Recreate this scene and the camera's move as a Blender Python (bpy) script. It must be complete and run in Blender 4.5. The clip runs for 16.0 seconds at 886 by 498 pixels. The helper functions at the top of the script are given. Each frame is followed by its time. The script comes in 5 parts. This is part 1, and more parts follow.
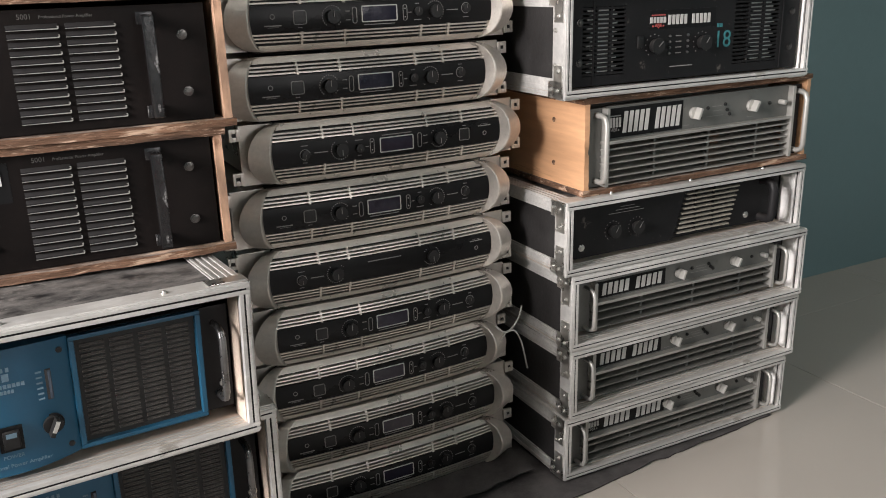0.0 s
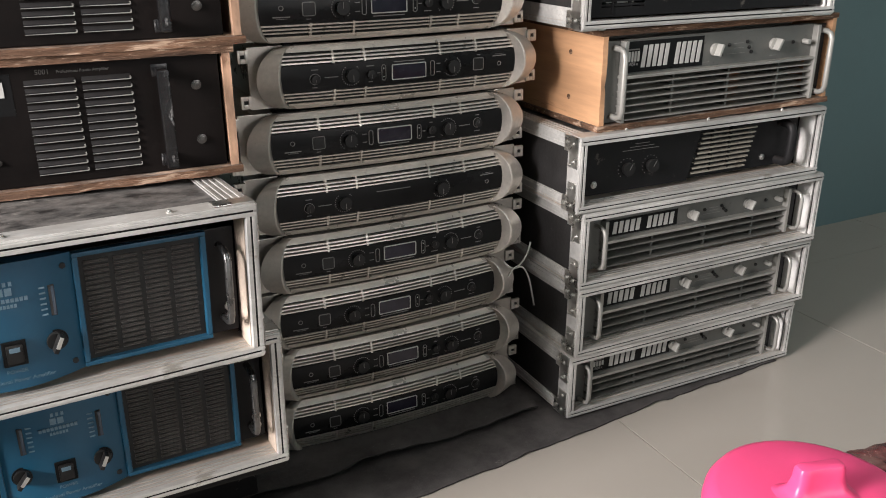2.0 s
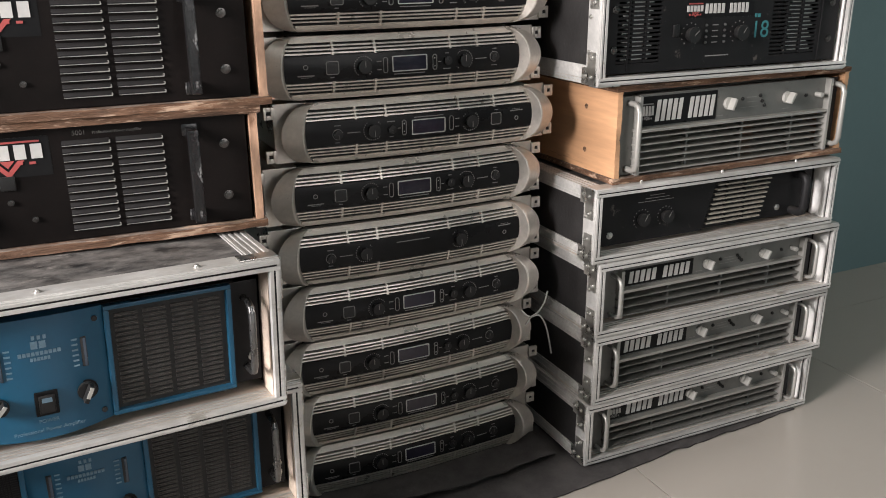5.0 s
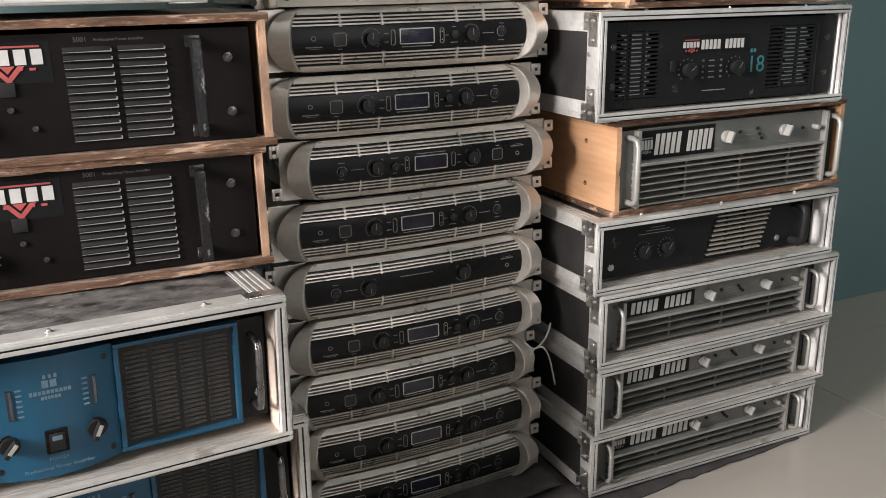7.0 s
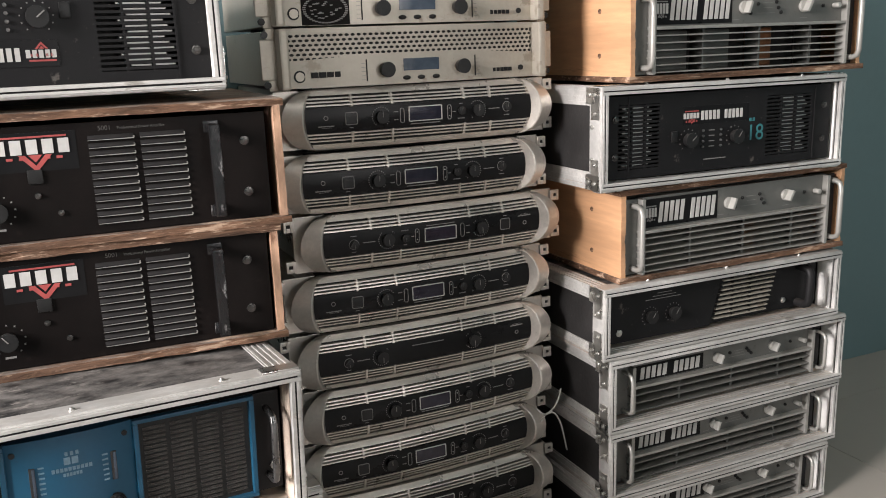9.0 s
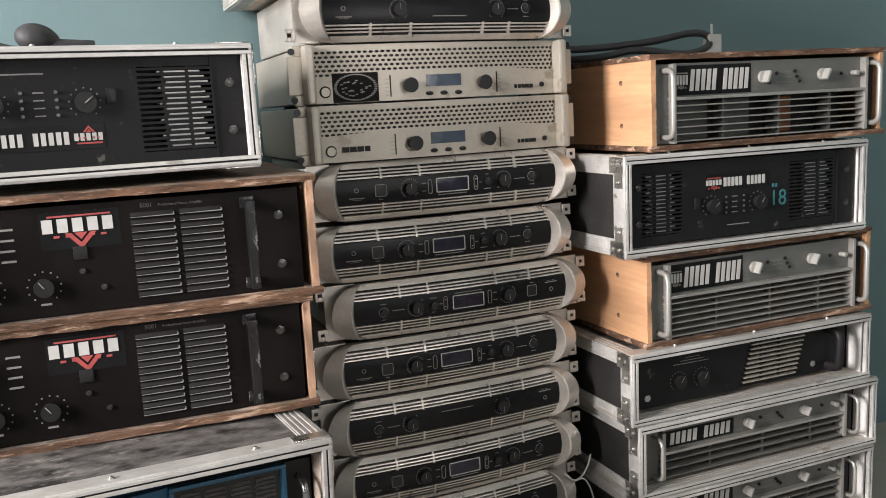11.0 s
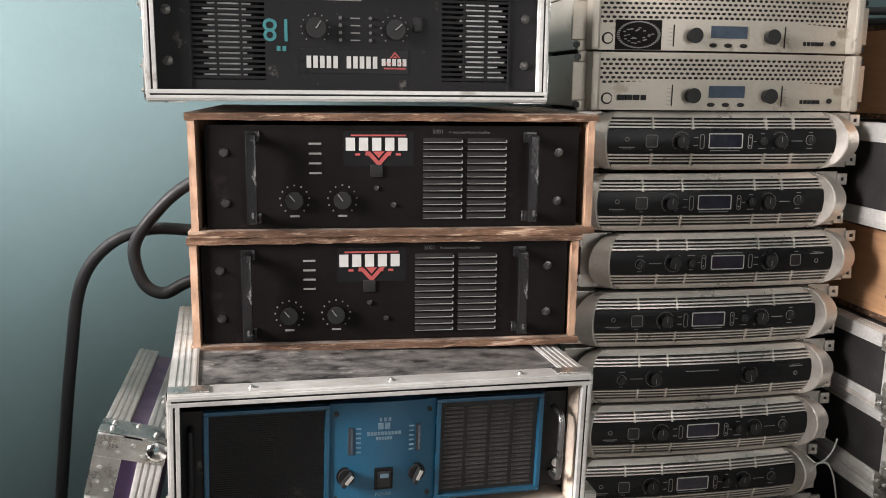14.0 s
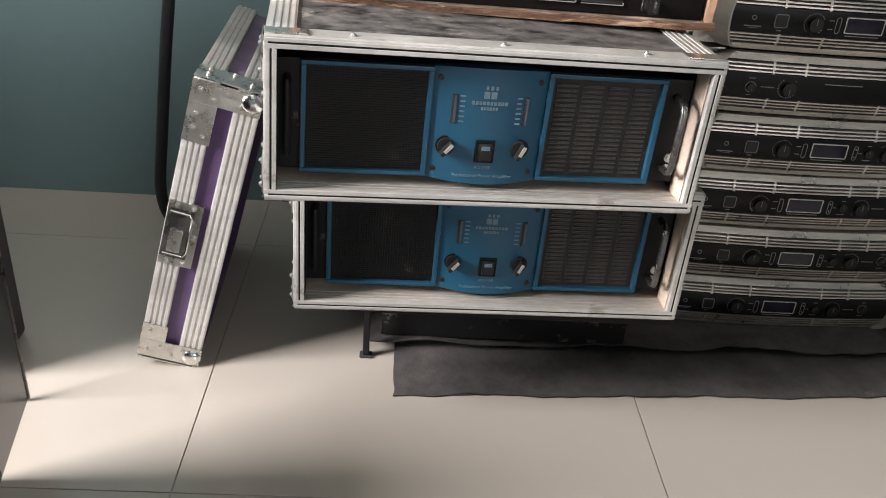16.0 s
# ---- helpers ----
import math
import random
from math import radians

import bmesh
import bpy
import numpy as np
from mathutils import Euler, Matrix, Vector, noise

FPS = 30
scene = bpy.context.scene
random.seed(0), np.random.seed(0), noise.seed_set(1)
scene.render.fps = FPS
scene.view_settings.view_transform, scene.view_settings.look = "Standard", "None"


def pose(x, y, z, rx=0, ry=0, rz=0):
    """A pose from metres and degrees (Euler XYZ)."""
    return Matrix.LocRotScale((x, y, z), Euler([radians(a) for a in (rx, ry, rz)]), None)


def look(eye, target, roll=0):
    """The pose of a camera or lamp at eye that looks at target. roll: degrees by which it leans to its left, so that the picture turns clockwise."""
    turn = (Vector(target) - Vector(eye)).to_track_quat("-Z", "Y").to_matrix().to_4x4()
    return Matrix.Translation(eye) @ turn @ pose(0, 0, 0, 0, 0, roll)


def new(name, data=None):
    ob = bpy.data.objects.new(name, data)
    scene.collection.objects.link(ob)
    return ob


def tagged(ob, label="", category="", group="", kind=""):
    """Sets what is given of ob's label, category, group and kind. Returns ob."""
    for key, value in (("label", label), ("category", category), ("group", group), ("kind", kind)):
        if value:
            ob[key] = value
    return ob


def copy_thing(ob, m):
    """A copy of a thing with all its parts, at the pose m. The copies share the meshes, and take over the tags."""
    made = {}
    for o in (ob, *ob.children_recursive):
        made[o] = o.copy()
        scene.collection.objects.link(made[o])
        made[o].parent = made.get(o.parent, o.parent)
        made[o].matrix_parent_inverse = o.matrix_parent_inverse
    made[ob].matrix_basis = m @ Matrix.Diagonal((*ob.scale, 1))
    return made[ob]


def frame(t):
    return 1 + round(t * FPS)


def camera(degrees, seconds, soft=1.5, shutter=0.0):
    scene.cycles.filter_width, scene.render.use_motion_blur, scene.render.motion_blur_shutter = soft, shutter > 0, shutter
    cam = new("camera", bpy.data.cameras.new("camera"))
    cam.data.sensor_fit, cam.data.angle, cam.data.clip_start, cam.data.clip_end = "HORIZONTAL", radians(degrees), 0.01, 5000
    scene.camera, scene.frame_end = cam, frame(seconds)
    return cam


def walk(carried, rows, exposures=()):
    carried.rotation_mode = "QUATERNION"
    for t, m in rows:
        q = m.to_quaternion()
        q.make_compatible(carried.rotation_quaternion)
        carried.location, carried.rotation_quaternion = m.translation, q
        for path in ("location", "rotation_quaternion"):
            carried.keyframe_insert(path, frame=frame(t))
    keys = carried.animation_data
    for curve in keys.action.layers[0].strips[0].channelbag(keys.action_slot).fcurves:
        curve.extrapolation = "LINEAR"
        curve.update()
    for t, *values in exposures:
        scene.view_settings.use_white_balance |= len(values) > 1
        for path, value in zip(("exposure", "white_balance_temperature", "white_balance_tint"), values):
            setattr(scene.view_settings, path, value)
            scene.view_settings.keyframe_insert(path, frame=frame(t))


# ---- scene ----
cam = camera(54.4, 16.0, soft=1.0)
PATH = [
    (0, (0.1540, 0.1018, 0.8670), (1.0198, 1.7982, 0.2560), -1.8),
    (0.5, (0.1536, 0.1049, 0.8610), (1.0025, 1.7982, 0.2200), -1.3),
    (1, (0.1513, 0.1094, 0.8510), (0.9852, 1.7982, 0.1790), -0.9),
    (1.5, (0.1528, 0.1122, 0.8490), (0.9805, 1.7889, 0.1410), -0.5),
    (2, (0.1551, 0.1138, 0.8430), (0.9859, 1.7788, 0.1120), -0.3),
    (2.5, (0.1547, 0.1169, 0.8380), (0.9794, 1.7708, 0.0760), 0.1),
    (3, (0.1545, 0.1159, 0.8340), (0.9696, 1.7675, 0.0530), 0.5),
    (3.5, (0.1518, 0.1123, 0.8420), (0.9584, 1.7725, 0.0720), 0.7),
    (4, (0.1506, 0.1055, 0.8530), (0.9452, 1.7901, 0.1250), 0.1),
    (6.5, (0.1482, 0.0805, 0.8840), (0.9541, 1.8118, 0.2870), -1.1),
    (7, (0.1467, 0.0777, 0.8860), (0.9454, 1.8144, 0.2990), -1.2),
    (7.5, (0.1437, 0.0721, 0.8930), (0.9422, 1.8190, 0.3330), -1.6),
    (8, (0.1445, 0.0649, 0.9000), (0.9358, 1.8232, 0.3680), -1.7),
    (8.5, (0.1413, 0.0584, 0.9080), (0.9326, 1.8278, 0.4110), -2.0),
    (9, (0.1394, 0.0536, 0.9150), (0.9311, 1.8311, 0.4540), -2.2),
    (11.5, (0.1266, 0.0213, 0.9360), (0.8545, 1.8629, 0.6550), -3.1),
    (12, (0.1177, 0.0168, 0.9370), (0.8246, 1.8722, 0.6930), -3.0),
    (12.5, (0.1052, 0.0150, 0.9370), (0.7597, 1.8898, 0.6990), -3.0),
    (13, (0.0744, 0.0133, 0.9340), (0.6221, 1.9212, 0.6830), -2.8),
    (13.5, (0.0448, 0.0124, 0.9220), (0.4586, 1.9500, 0.6520), -1.6),
    (14, (0.0259, 0.0320, 0.8970), (0.3373, 1.9704, 0.5190), 0.6),
    (14.5, (0.0260, 0.0553, 0.8690), (0.2637, 1.9620, 0.3130), 2.2),
    (15, (0.0291, 0.0731, 0.8390), (0.2318, 1.9250, 0.1100), 3.1),
    (15.5, (0.0237, 0.0882, 0.8130), (0.1926, 1.8700, -0.0790), 4.5),
    (16, (0.0155, 0.0876, 0.8070), (0.1259, 1.8310, -0.1670), 4.6),
]
walk(cam, [(t, look(eye, target, roll)) for t, eye, target, roll in PATH], [(0.0, 0.02), (9.2, 0.04), (12.5, 0.02), (14.5, 0.08), (16.0, 0.06)])

# ---- light ----
world = bpy.data.worlds.new("world")
scene.world = world
world.use_nodes = True
wn = world.node_tree
sky = wn.nodes.new("ShaderNodeTexSky")
sky.sky_type, sky.sun_disc = "NISHITA", False
sky.sun_elevation, sky.sun_rotation = radians(40), radians(250)
wn.links.new(sky.outputs[0], wn.nodes["Background"].inputs[0])
wn.nodes["Background"].inputs[1].default_value = 0.1


def area(name, m, sx, sy, watts, color):
    lamp = bpy.data.lights.new(name, "AREA")
    lamp.shape, lamp.size, lamp.size_y, lamp.energy, lamp.color = "RECTANGLE", sx, sy, watts, color
    ob = new(name, lamp)
    ob.matrix_world = m
    return ob


# daylight through the doorway in the side wall; added fill lamp behind the camera
area("doorway_daylight", look((-2.27, 0.35, 1.55), (0.9, 1.0, 0.55)), 0.9, 1.05, 250, (1.0, 0.95, 0.945))
area("window_daylight", look((1.35, -2.40, 1.25), (0.9, 1.2, 0.65)), 1.3, 1.0, 24, (1.0, 0.945, 0.93))

# ---- materials ----


def material(name, base, rough=0.5, metal=0.0, var=0.15, scale=8.0, fine=90.0, bump=0.15, dust=0.0, dust_color=(0.42, 0.38, 0.33), stretch=(1, 1, 1), rough_var=0.12, rand=0.0, coat=0.0, gloss=0.5, chips=0.0, chip_color=(0.4, 0.36, 0.31), chip_scale=30.0):
    """A surface with broad stains, fine grain and dust."""
    mat = bpy.data.materials.new(name)
    mat.use_nodes = True
    nt = mat.node_tree
    n, k = nt.nodes, nt.links
    bsdf = n["Principled BSDF"]
    tc = n.new("ShaderNodeTexCoord")
    mp = n.new("ShaderNodeMapping")
    mp.inputs["Scale"].default_value = stretch
    k.new(tc.outputs["Object"], mp.inputs[0])

    def tex(sc, det, rg=0.6):
        t = n.new("ShaderNodeTexNoise")
        t.inputs["Scale"].default_value, t.inputs["Detail"].default_value, t.inputs["Roughness"].default_value = sc, det, rg
        k.new(mp.outputs[0], t.inputs["Vector"])
        return t

    big, small = tex(scale, 5), tex(fine, 4)

    def ramp(src, lo, hi, a, b):
        r = n.new("ShaderNodeMapRange")
        r.inputs["From Min"].default_value, r.inputs["From Max"].default_value = lo, hi
        r.inputs["To Min"].default_value, r.inputs["To Max"].default_value = a, b
        k.new(src, r.inputs["Value"])
        return r.outputs[0]

    def mix(kind, fac, a, b):
        m = n.new("ShaderNodeMix")
        m.data_type, m.blend_type = "RGBA", kind
        for sock, v in ((m.inputs[0], fac), (m.inputs[6], a), (m.inputs[7], b)):
            if hasattr(v, "is_linked"):
                k.new(v, sock)
            elif isinstance(v, float):
                sock.default_value = v
            else:
                sock.default_value = (*v, 1)
        return m.outputs[2]

    lo, hi = tuple(c * (1 - var) for c in base), tuple(min(1, c * (1 + var)) for c in base)
    col = mix("MIX", ramp(big.outputs["Fac"], 0.3, 0.7, 0, 1), lo, hi)
    col = mix("MIX", ramp(small.outputs["Fac"], 0.35, 0.65, 0.0, 0.35), col, tuple(c * (1 - 1.2 * var) for c in base))
    if rand:
        info = n.new("ShaderNodeObjectInfo")
        v = ramp(info.outputs["Random"], 0, 1, 1 - rand, 1 + rand)
        hs = n.new("ShaderNodeHueSaturation")
        k.new(v, hs.inputs["Value"])
        k.new(col, hs.inputs["Color"])
        col = hs.outputs[0]
    if dust:
        geo = n.new("ShaderNodeNewGeometry")
        sep = n.new("ShaderNodeSeparateXYZ")
        k.new(geo.outputs["Normal"], sep.inputs[0])
        up = ramp(sep.outputs[2], 0.05, 0.9, 0.05, 1.0)
        mul = n.new("ShaderNodeMath")
        mul.operation = "MULTIPLY"
        k.new(up, mul.inputs[0])
        k.new(ramp(tex(scale * 2.3, 6, 0.7).outputs["Fac"], 0.36, 0.66, 0.0, dust), mul.inputs[1])
        col = mix("MIX", mul.outputs[0], col, dust_color)
    if chips:
        spots = tex(chip_scale, 9, 0.72)
        scuffs = tex(chip_scale * 4.3, 5, 0.7)
        edge = 0.66 - 0.16 * chips
        col = mix("MIX", ramp(spots.outputs["Fac"], edge, edge + 0.05, 0.0, 0.85), col, chip_color)
        col = mix("MIX", ramp(scuffs.outputs["Fac"], edge + 0.02, edge + 0.10, 0.0, 0.5), col, chip_color)
    k.new(col, bsdf.inputs["Base Color"])
    k.new(ramp(big.outputs["Fac"], 0.3, 0.7, max(0.03, rough - rough_var), min(1, rough + rough_var)), bsdf.inputs["Roughness"])
    bsdf.inputs["Metallic"].default_value = metal
    bsdf.inputs["Coat Weight"].default_value = coat
    bsdf.inputs["Specular IOR Level"].default_value = gloss
    if bump:
        b = n.new("ShaderNodeBump")
        b.inputs["Strength"].default_value, b.inputs["Distance"].default_value = bump, 0.002
        k.new(small.outputs["Fac"], b.inputs["Height"])
        k.new(b.outputs[0], bsdf.inputs["Normal"])
    return mat


WALL = material("teal_wall_paint", (0.124, 0.190, 0.198), 0.55, var=0.06, scale=1.6, fine=45, bump=0.25)
CEIL = material("white_ceiling_paint", (0.7, 0.7, 0.68), 0.8, var=0.04, scale=2)
TILE = material("cream_floor_tile", (0.37, 0.335, 0.295), 0.15, var=0.015, scale=3, fine=30, bump=0.0, rough_var=0.02, rand=0.0, dust=0.06, dust_color=(0.42, 0.37, 0.31))
GROUT = material("dark_grout", (0.30, 0.27, 0.235), 0.9, var=0.2)
CLOTH = material("black_felt_cloth", (0.044, 0.040, 0.039), 0.95, gloss=0.25, var=0.3, scale=7, fine=260, bump=0.35, dust=0.4, dust_color=(0.13, 0.12, 0.115), chips=0.12, chip_color=(0.14, 0.13, 0.12), chip_scale=20.0)
SILVER = material("silver_grey_paint", (0.545, 0.505, 0.455), 0.36, 0.55, var=0.2, scale=14, fine=160, bump=0.08, dust=0.45, dust_color=(0.36, 0.33, 0.29), rand=0.12, chips=0.25, chip_color=(0.24, 0.21, 0.18), chip_scale=28.0)
XSILVER = material("champagne_grey_paint", (0.39, 0.355, 0.30), 0.42, 0.35, var=0.14, scale=9, fine=160, bump=0.06, dust=0.35, dust_color=(0.30, 0.26, 0.215), rand=0.04, chips=0.35, chip_color=(0.26, 0.225, 0.18), chip_scale=16.0)
ALU = material("brushed_aluminium", (0.60, 0.585, 0.56), 0.42, 0.38, var=0.3, scale=12, fine=140, bump=0.18, dust=0.5, dust_color=(0.40, 0.36, 0.31), stretch=(0.5, 1, 1), rand=0.05, chips=0.22, chip_color=(0.33, 0.30, 0.26), chip_scale=22.0)
STEEL = material("zinc_steel", (0.62, 0.61, 0.58), 0.3, 0.95, var=0.2, scale=30, fine=200)
WORN = material("worn_black_chrome", (0.10, 0.095, 0.09), 0.28, 0.9, var=0.7, scale=25, fine=200, bump=0.3)
CHROME = material("chromed_steel", (0.75, 0.75, 0.74), 0.16, 1.0, var=0.15, scale=40, fine=300)
BLACKP = material("black_panel_paint", (0.0095, 0.0092, 0.0098), 0.5, gloss=0.2, var=0.3, scale=6, fine=220, bump=0.05, dust=0.12, dust_color=(0.20, 0.17, 0.15), chips=0.18, chip_color=(0.10, 0.09, 0.08), chip_scale=26.0)
LOUV = material("worn_black_louvre", (0.050, 0.046, 0.043), 0.36, 0.4, var=0.7, scale=16, fine=220, bump=0.1, dust=0.6, dust_color=(0.26, 0.24, 0.22))
BROWNP = material("brown_black_panel", (0.0046, 0.0032, 0.0029), 0.55, gloss=0.12, var=0.5, scale=9, fine=220, bump=0.05, dust=0.15, dust_color=(0.20, 0.15, 0.12), chips=0.35, chip_color=(0.013, 0.0095, 0.0085), chip_scale=12.0)
GLOSS = material("black_gloss_plastic", (0.009, 0.009, 0.0095), 0.34, gloss=0.13, var=0.2, scale=10, fine=200, bump=0.0, dust=0.15, dust_color=(0.2, 0.18, 0.16))
DARK = material("dark_interior", (0.024, 0.023, 0.022), 0.8, var=0.3)
LAMINATE = material("black_laminate", (0.02, 0.0195, 0.02), 0.5, gloss=0.3, var=0.3, scale=17, fine=120, bump=0.25, stretch=(0.6, 1, 1), dust=0.8, dust_color=(0.22, 0.205, 0.19), chips=0.55, chip_color=(0.30, 0.275, 0.25), chip_scale=14.0)
LAMSIDE = material("black_laminate_side", (0.028, 0.0265, 0.026), 0.45, gloss=0.3, var=0.3, scale=17, fine=120, bump=0.2, chips=0.15, chip_color=(0.12, 0.11, 0.10), chip_scale=18.0)
BLUE = material("blue_panel_paint", (0.0065, 0.072, 0.135), 0.42, var=0.12, scale=8, fine=180, bump=0.05, dust=0.1, dust_color=(0.2, 0.25, 0.3), chips=0.2, chip_color=(0.012, 0.045, 0.075), chip_scale=14.0)
PLY = material("orange_plywood", (0.60, 0.335, 0.18), 0.5, var=0.32, scale=5, fine=55, bump=0.15, stretch=(1, 0.25, 2.5), dust=0.25, dust_color=(0.4, 0.33, 0.26), coat=0.15, chips=0.3, chip_color=(0.30, 0.15, 0.075), chip_scale=9.0)
PLYEDGE = material("worn_plywood_edge", (0.15, 0.082, 0.050), 0.8, gloss=0.2, var=0.8, scale=30, fine=260, bump=0.9, stretch=(0.3, 1, 2.2), dust=0.95, dust_color=(0.25, 0.225, 0.20), chips=0.6, chip_color=(0.50, 0.35, 0.25), chip_scale=34.0)
CHIPPED = material("chipped_black_paint", (0.010, 0.0095, 0.010), 0.24, var=0.4, scale=25, fine=200, bump=0.3, chips=0.30, chip_color=(0.42, 0.41, 0.40), chip_scale=16.0, stretch=(1, 1, 0.5))
# bare aluminium, whitened to carry the side light on the right inner posts
RAIL = material("lit_aluminium_rail", (0.84, 0.82, 0.79), 0.42, 0.15, var=0.10, scale=20, fine=140, bump=0.1)
FAINT = material("faint_print", (0.085, 0.08, 0.075), 0.6, var=0.4, scale=60, fine=300, bump=0)
PLYIN = material("stained_plywood", (0.47, 0.285, 0.185), 0.6, var=0.6, scale=24, fine=120, bump=0.3, stretch=(1, 1, 0.3), dust=0.4, chips=0.55, chip_color=(0.16, 0.075, 0.04), chip_scale=26.0)
GREY = material("grey_panel_paint", (0.135, 0.135, 0.125), 0.4, 0.25, var=0.12, scale=8, fine=160, bump=0.05, dust=0.3, chips=0.3, chip_color=(0.07, 0.065, 0.06), chip_scale=18.0)
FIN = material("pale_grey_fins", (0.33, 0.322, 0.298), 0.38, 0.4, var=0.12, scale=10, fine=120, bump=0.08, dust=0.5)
WHITE = material("white_print", (0.46, 0.45, 0.43), 0.6, var=0.1, scale=60, fine=300, bump=0)
PALE = material("grey_print", (0.205, 0.197, 0.188), 0.6, var=0.1, scale=60, fine=300, bump=0)
RED = material("red_print", (0.34, 0.06, 0.055), 0.6, var=0.2, scale=60, fine=300, bump=0)
TEALP = material("teal_print", (0.034, 0.18, 0.195), 0.6, var=0.2, scale=60, fine=300, bump=0)
KNOB = material("black_knob", (0.011, 0.011, 0.011), 0.4, gloss=0.3, var=0.2, scale=40, fine=300, dust=0.2, dust_color=(0.2, 0.18, 0.16))
GREYKNOB = material("pale_knob", (0.42, 0.41, 0.38), 0.4, 0.3, var=0.1, scale=40, fine=300)
LCD = material("display_glass", (0.020, 0.018, 0.030), 0.12, var=0.2, scale=40, fine=200, bump=0)
LCDB = material("blue_display_glass", (0.055, 0.072, 0.098), 0.15, var=0.15, scale=40, fine=200, bump=0)
PURPLE = material("purple_laminate", (0.085, 0.048, 0.120), 0.45, var=0.2, scale=8, fine=120, dust=0.2)
CABLE = material("black_rubber", (0.02, 0.02, 0.022), 0.55, var=0.25, scale=20, fine=150, dust=0.3, dust_color=(0.16, 0.15, 0.14))
PINK = material("pink_plastic", (0.80, 0.07, 0.205), 0.35, var=0.05, scale=6, fine=80, bump=0.02, rough_var=0.08)
BEIGE = material("dusty_beige_wood", (0.56, 0.455, 0.37), 0.65, var=0.35, scale=14, fine=150, bump=0.3, stretch=(0.5, 1, 1), dust=0.5, dust_color=(0.45, 0.40, 0.36))
DULL = material("dull_chrome", (0.20, 0.195, 0.19), 0.32, 0.9, var=0.4, scale=30, fine=200, bump=0.15, chips=0.3, chip_color=(0.45, 0.44, 0.43), chip_scale=40.0)
BLUEPRINT = material("pale_blue_print", (0.13, 0.21, 0.27), 0.6, var=0.3, scale=60, fine=300, bump=0)
COPPER = material("copper_winding", (0.32, 0.13, 0.06), 0.4, 0.6, var=0.3, scale=60, fine=300)

# ---- building ----


def box(bm, x0, x1, y0, y1, z0, z1):
    m = Matrix.LocRotScale(((x0 + x1) / 2, (y0 + y1) / 2, (z0 + z1) / 2), None, (x1 - x0, y1 - y0, z1 - z0))
    return bmesh.ops.create_cube(bm, size=1, matrix=m)["verts"]


def cyl(bm, p, r, depth, axis="y", seg=20, r2=None):
    turn = {"y": Euler((radians(90), 0, 0)), "z": Euler((0, 0, 0)), "x": Euler((0, radians(90), 0))}[axis]
    return bmesh.ops.create_cone(bm, cap_ends=True, segments=seg, radius1=r, radius2=r if r2 is None else r2, depth=depth, matrix=Matrix.LocRotScale(p, turn, None))["verts"]


def sweep(bm, pts, r, seg=8, flat=1.0):
    """A tube of radius r along the points."""
    pts = [Vector(p) for p in pts]
    rings, up = [], Vector((0.13, 0.31, 0.94))
    for i, p in enumerate(pts):
        d = (pts[min(i + 1, len(pts) - 1)] - pts[max(i - 1, 0)]).normalized()
        u = up - d * up.dot(d)
        if u.length < 1e-3:
            u = d.orthogonal()
        u.normalize()
        up, v = u, d.cross(u)
        rings.append([bm.verts.new(p + u * (r * math.cos(a)) + v * (r * flat * math.sin(a))) for a in (2 * math.pi * j / seg for j in range(seg))])
    for a, b in zip(rings, rings[1:]):
        for j in range(seg):
            bm.faces.new((a[j], a[(j + 1) % seg], b[(j + 1) % seg], b[j]))
    bm.faces.new(rings[0][::-1]), bm.faces.new(rings[-1])


def smooth_path(pts, n=8):
    """Points of a curve that passes through pts."""
    p = [Vector(q) for q in pts]
    p = [2 * p[0] - p[1], *p, 2 * p[-1] - p[-2]]
    out = []
    for i in range(1, len(p) - 2):
        for j in range(n):
            t = j / n
            a, b, c, d = p[i - 1:i + 3]
            out.append(0.5 * (2 * b + (c - a) * t + (2 * a - 5 * b + 4 * c - d) * t * t + (3 * b - a - 3 * c + d) * t ** 3))
    return out + [p[-2]]


def finish(bm, name, mat, bevel=0.0, smooth=True):
    if bevel:
        edges = [e for e in bm.edges if len(e.link_faces) == 2 and e.calc_face_angle(0) > 0.6]
        bmesh.ops.bevel(bm, geom=edges, offset=bevel, segments=2, affect="EDGES", clamp_overlap=True, profile=0.6)
    bmesh.ops.recalc_face_normals(bm, faces=bm.faces)
    me = bpy.data.meshes.new(name)
    bm.to_mesh(me)
    bm.free()
    me.materials.append(mat)
    if smooth:
        me.shade_smooth()
        me.set_sharp_from_angle(angle=radians(35))
        if bevel:
            # broad straight faces stay flat between their rounded edges
            for f in me.polygons:
                if f.area > 2e-4 and max(abs(c) for c in f.normal) > 0.99999:
                    f.use_smooth = False
    return me


def part(name, bm, mat, parent=None, label="", bevel=0.0):
    ob = new(name, finish(bm, name, mat, bevel))
    ob.parent = parent
    return tagged(ob, label) if label else ob


def bit(name, me, parent, x=0, y=0, z=0, m=None):
    """One more piece on a shared mesh."""
    ob = new(name, me)
    ob.parent = parent
    ob.matrix_basis = m if m else Matrix.Translation((x, y, z))
    return ob


def slab(name, dims, mat, parent=None, bevel=0.001, label=""):
    bm = bmesh.new()
    box(bm, *dims)
    return part(name, bm, mat, parent, label, bevel)


def slab_mesh(name, dims, mat, bevel=0.0):
    bm = bmesh.new()
    box(bm, *dims)
    return finish(bm, name, mat, bevel)


def thing(name, label, category, m=None, group=""):
    ob = new(name)
    ob.empty_display_size = 0.05
    if m:
        ob.matrix_basis = m
    return tagged(ob, label, category, group)


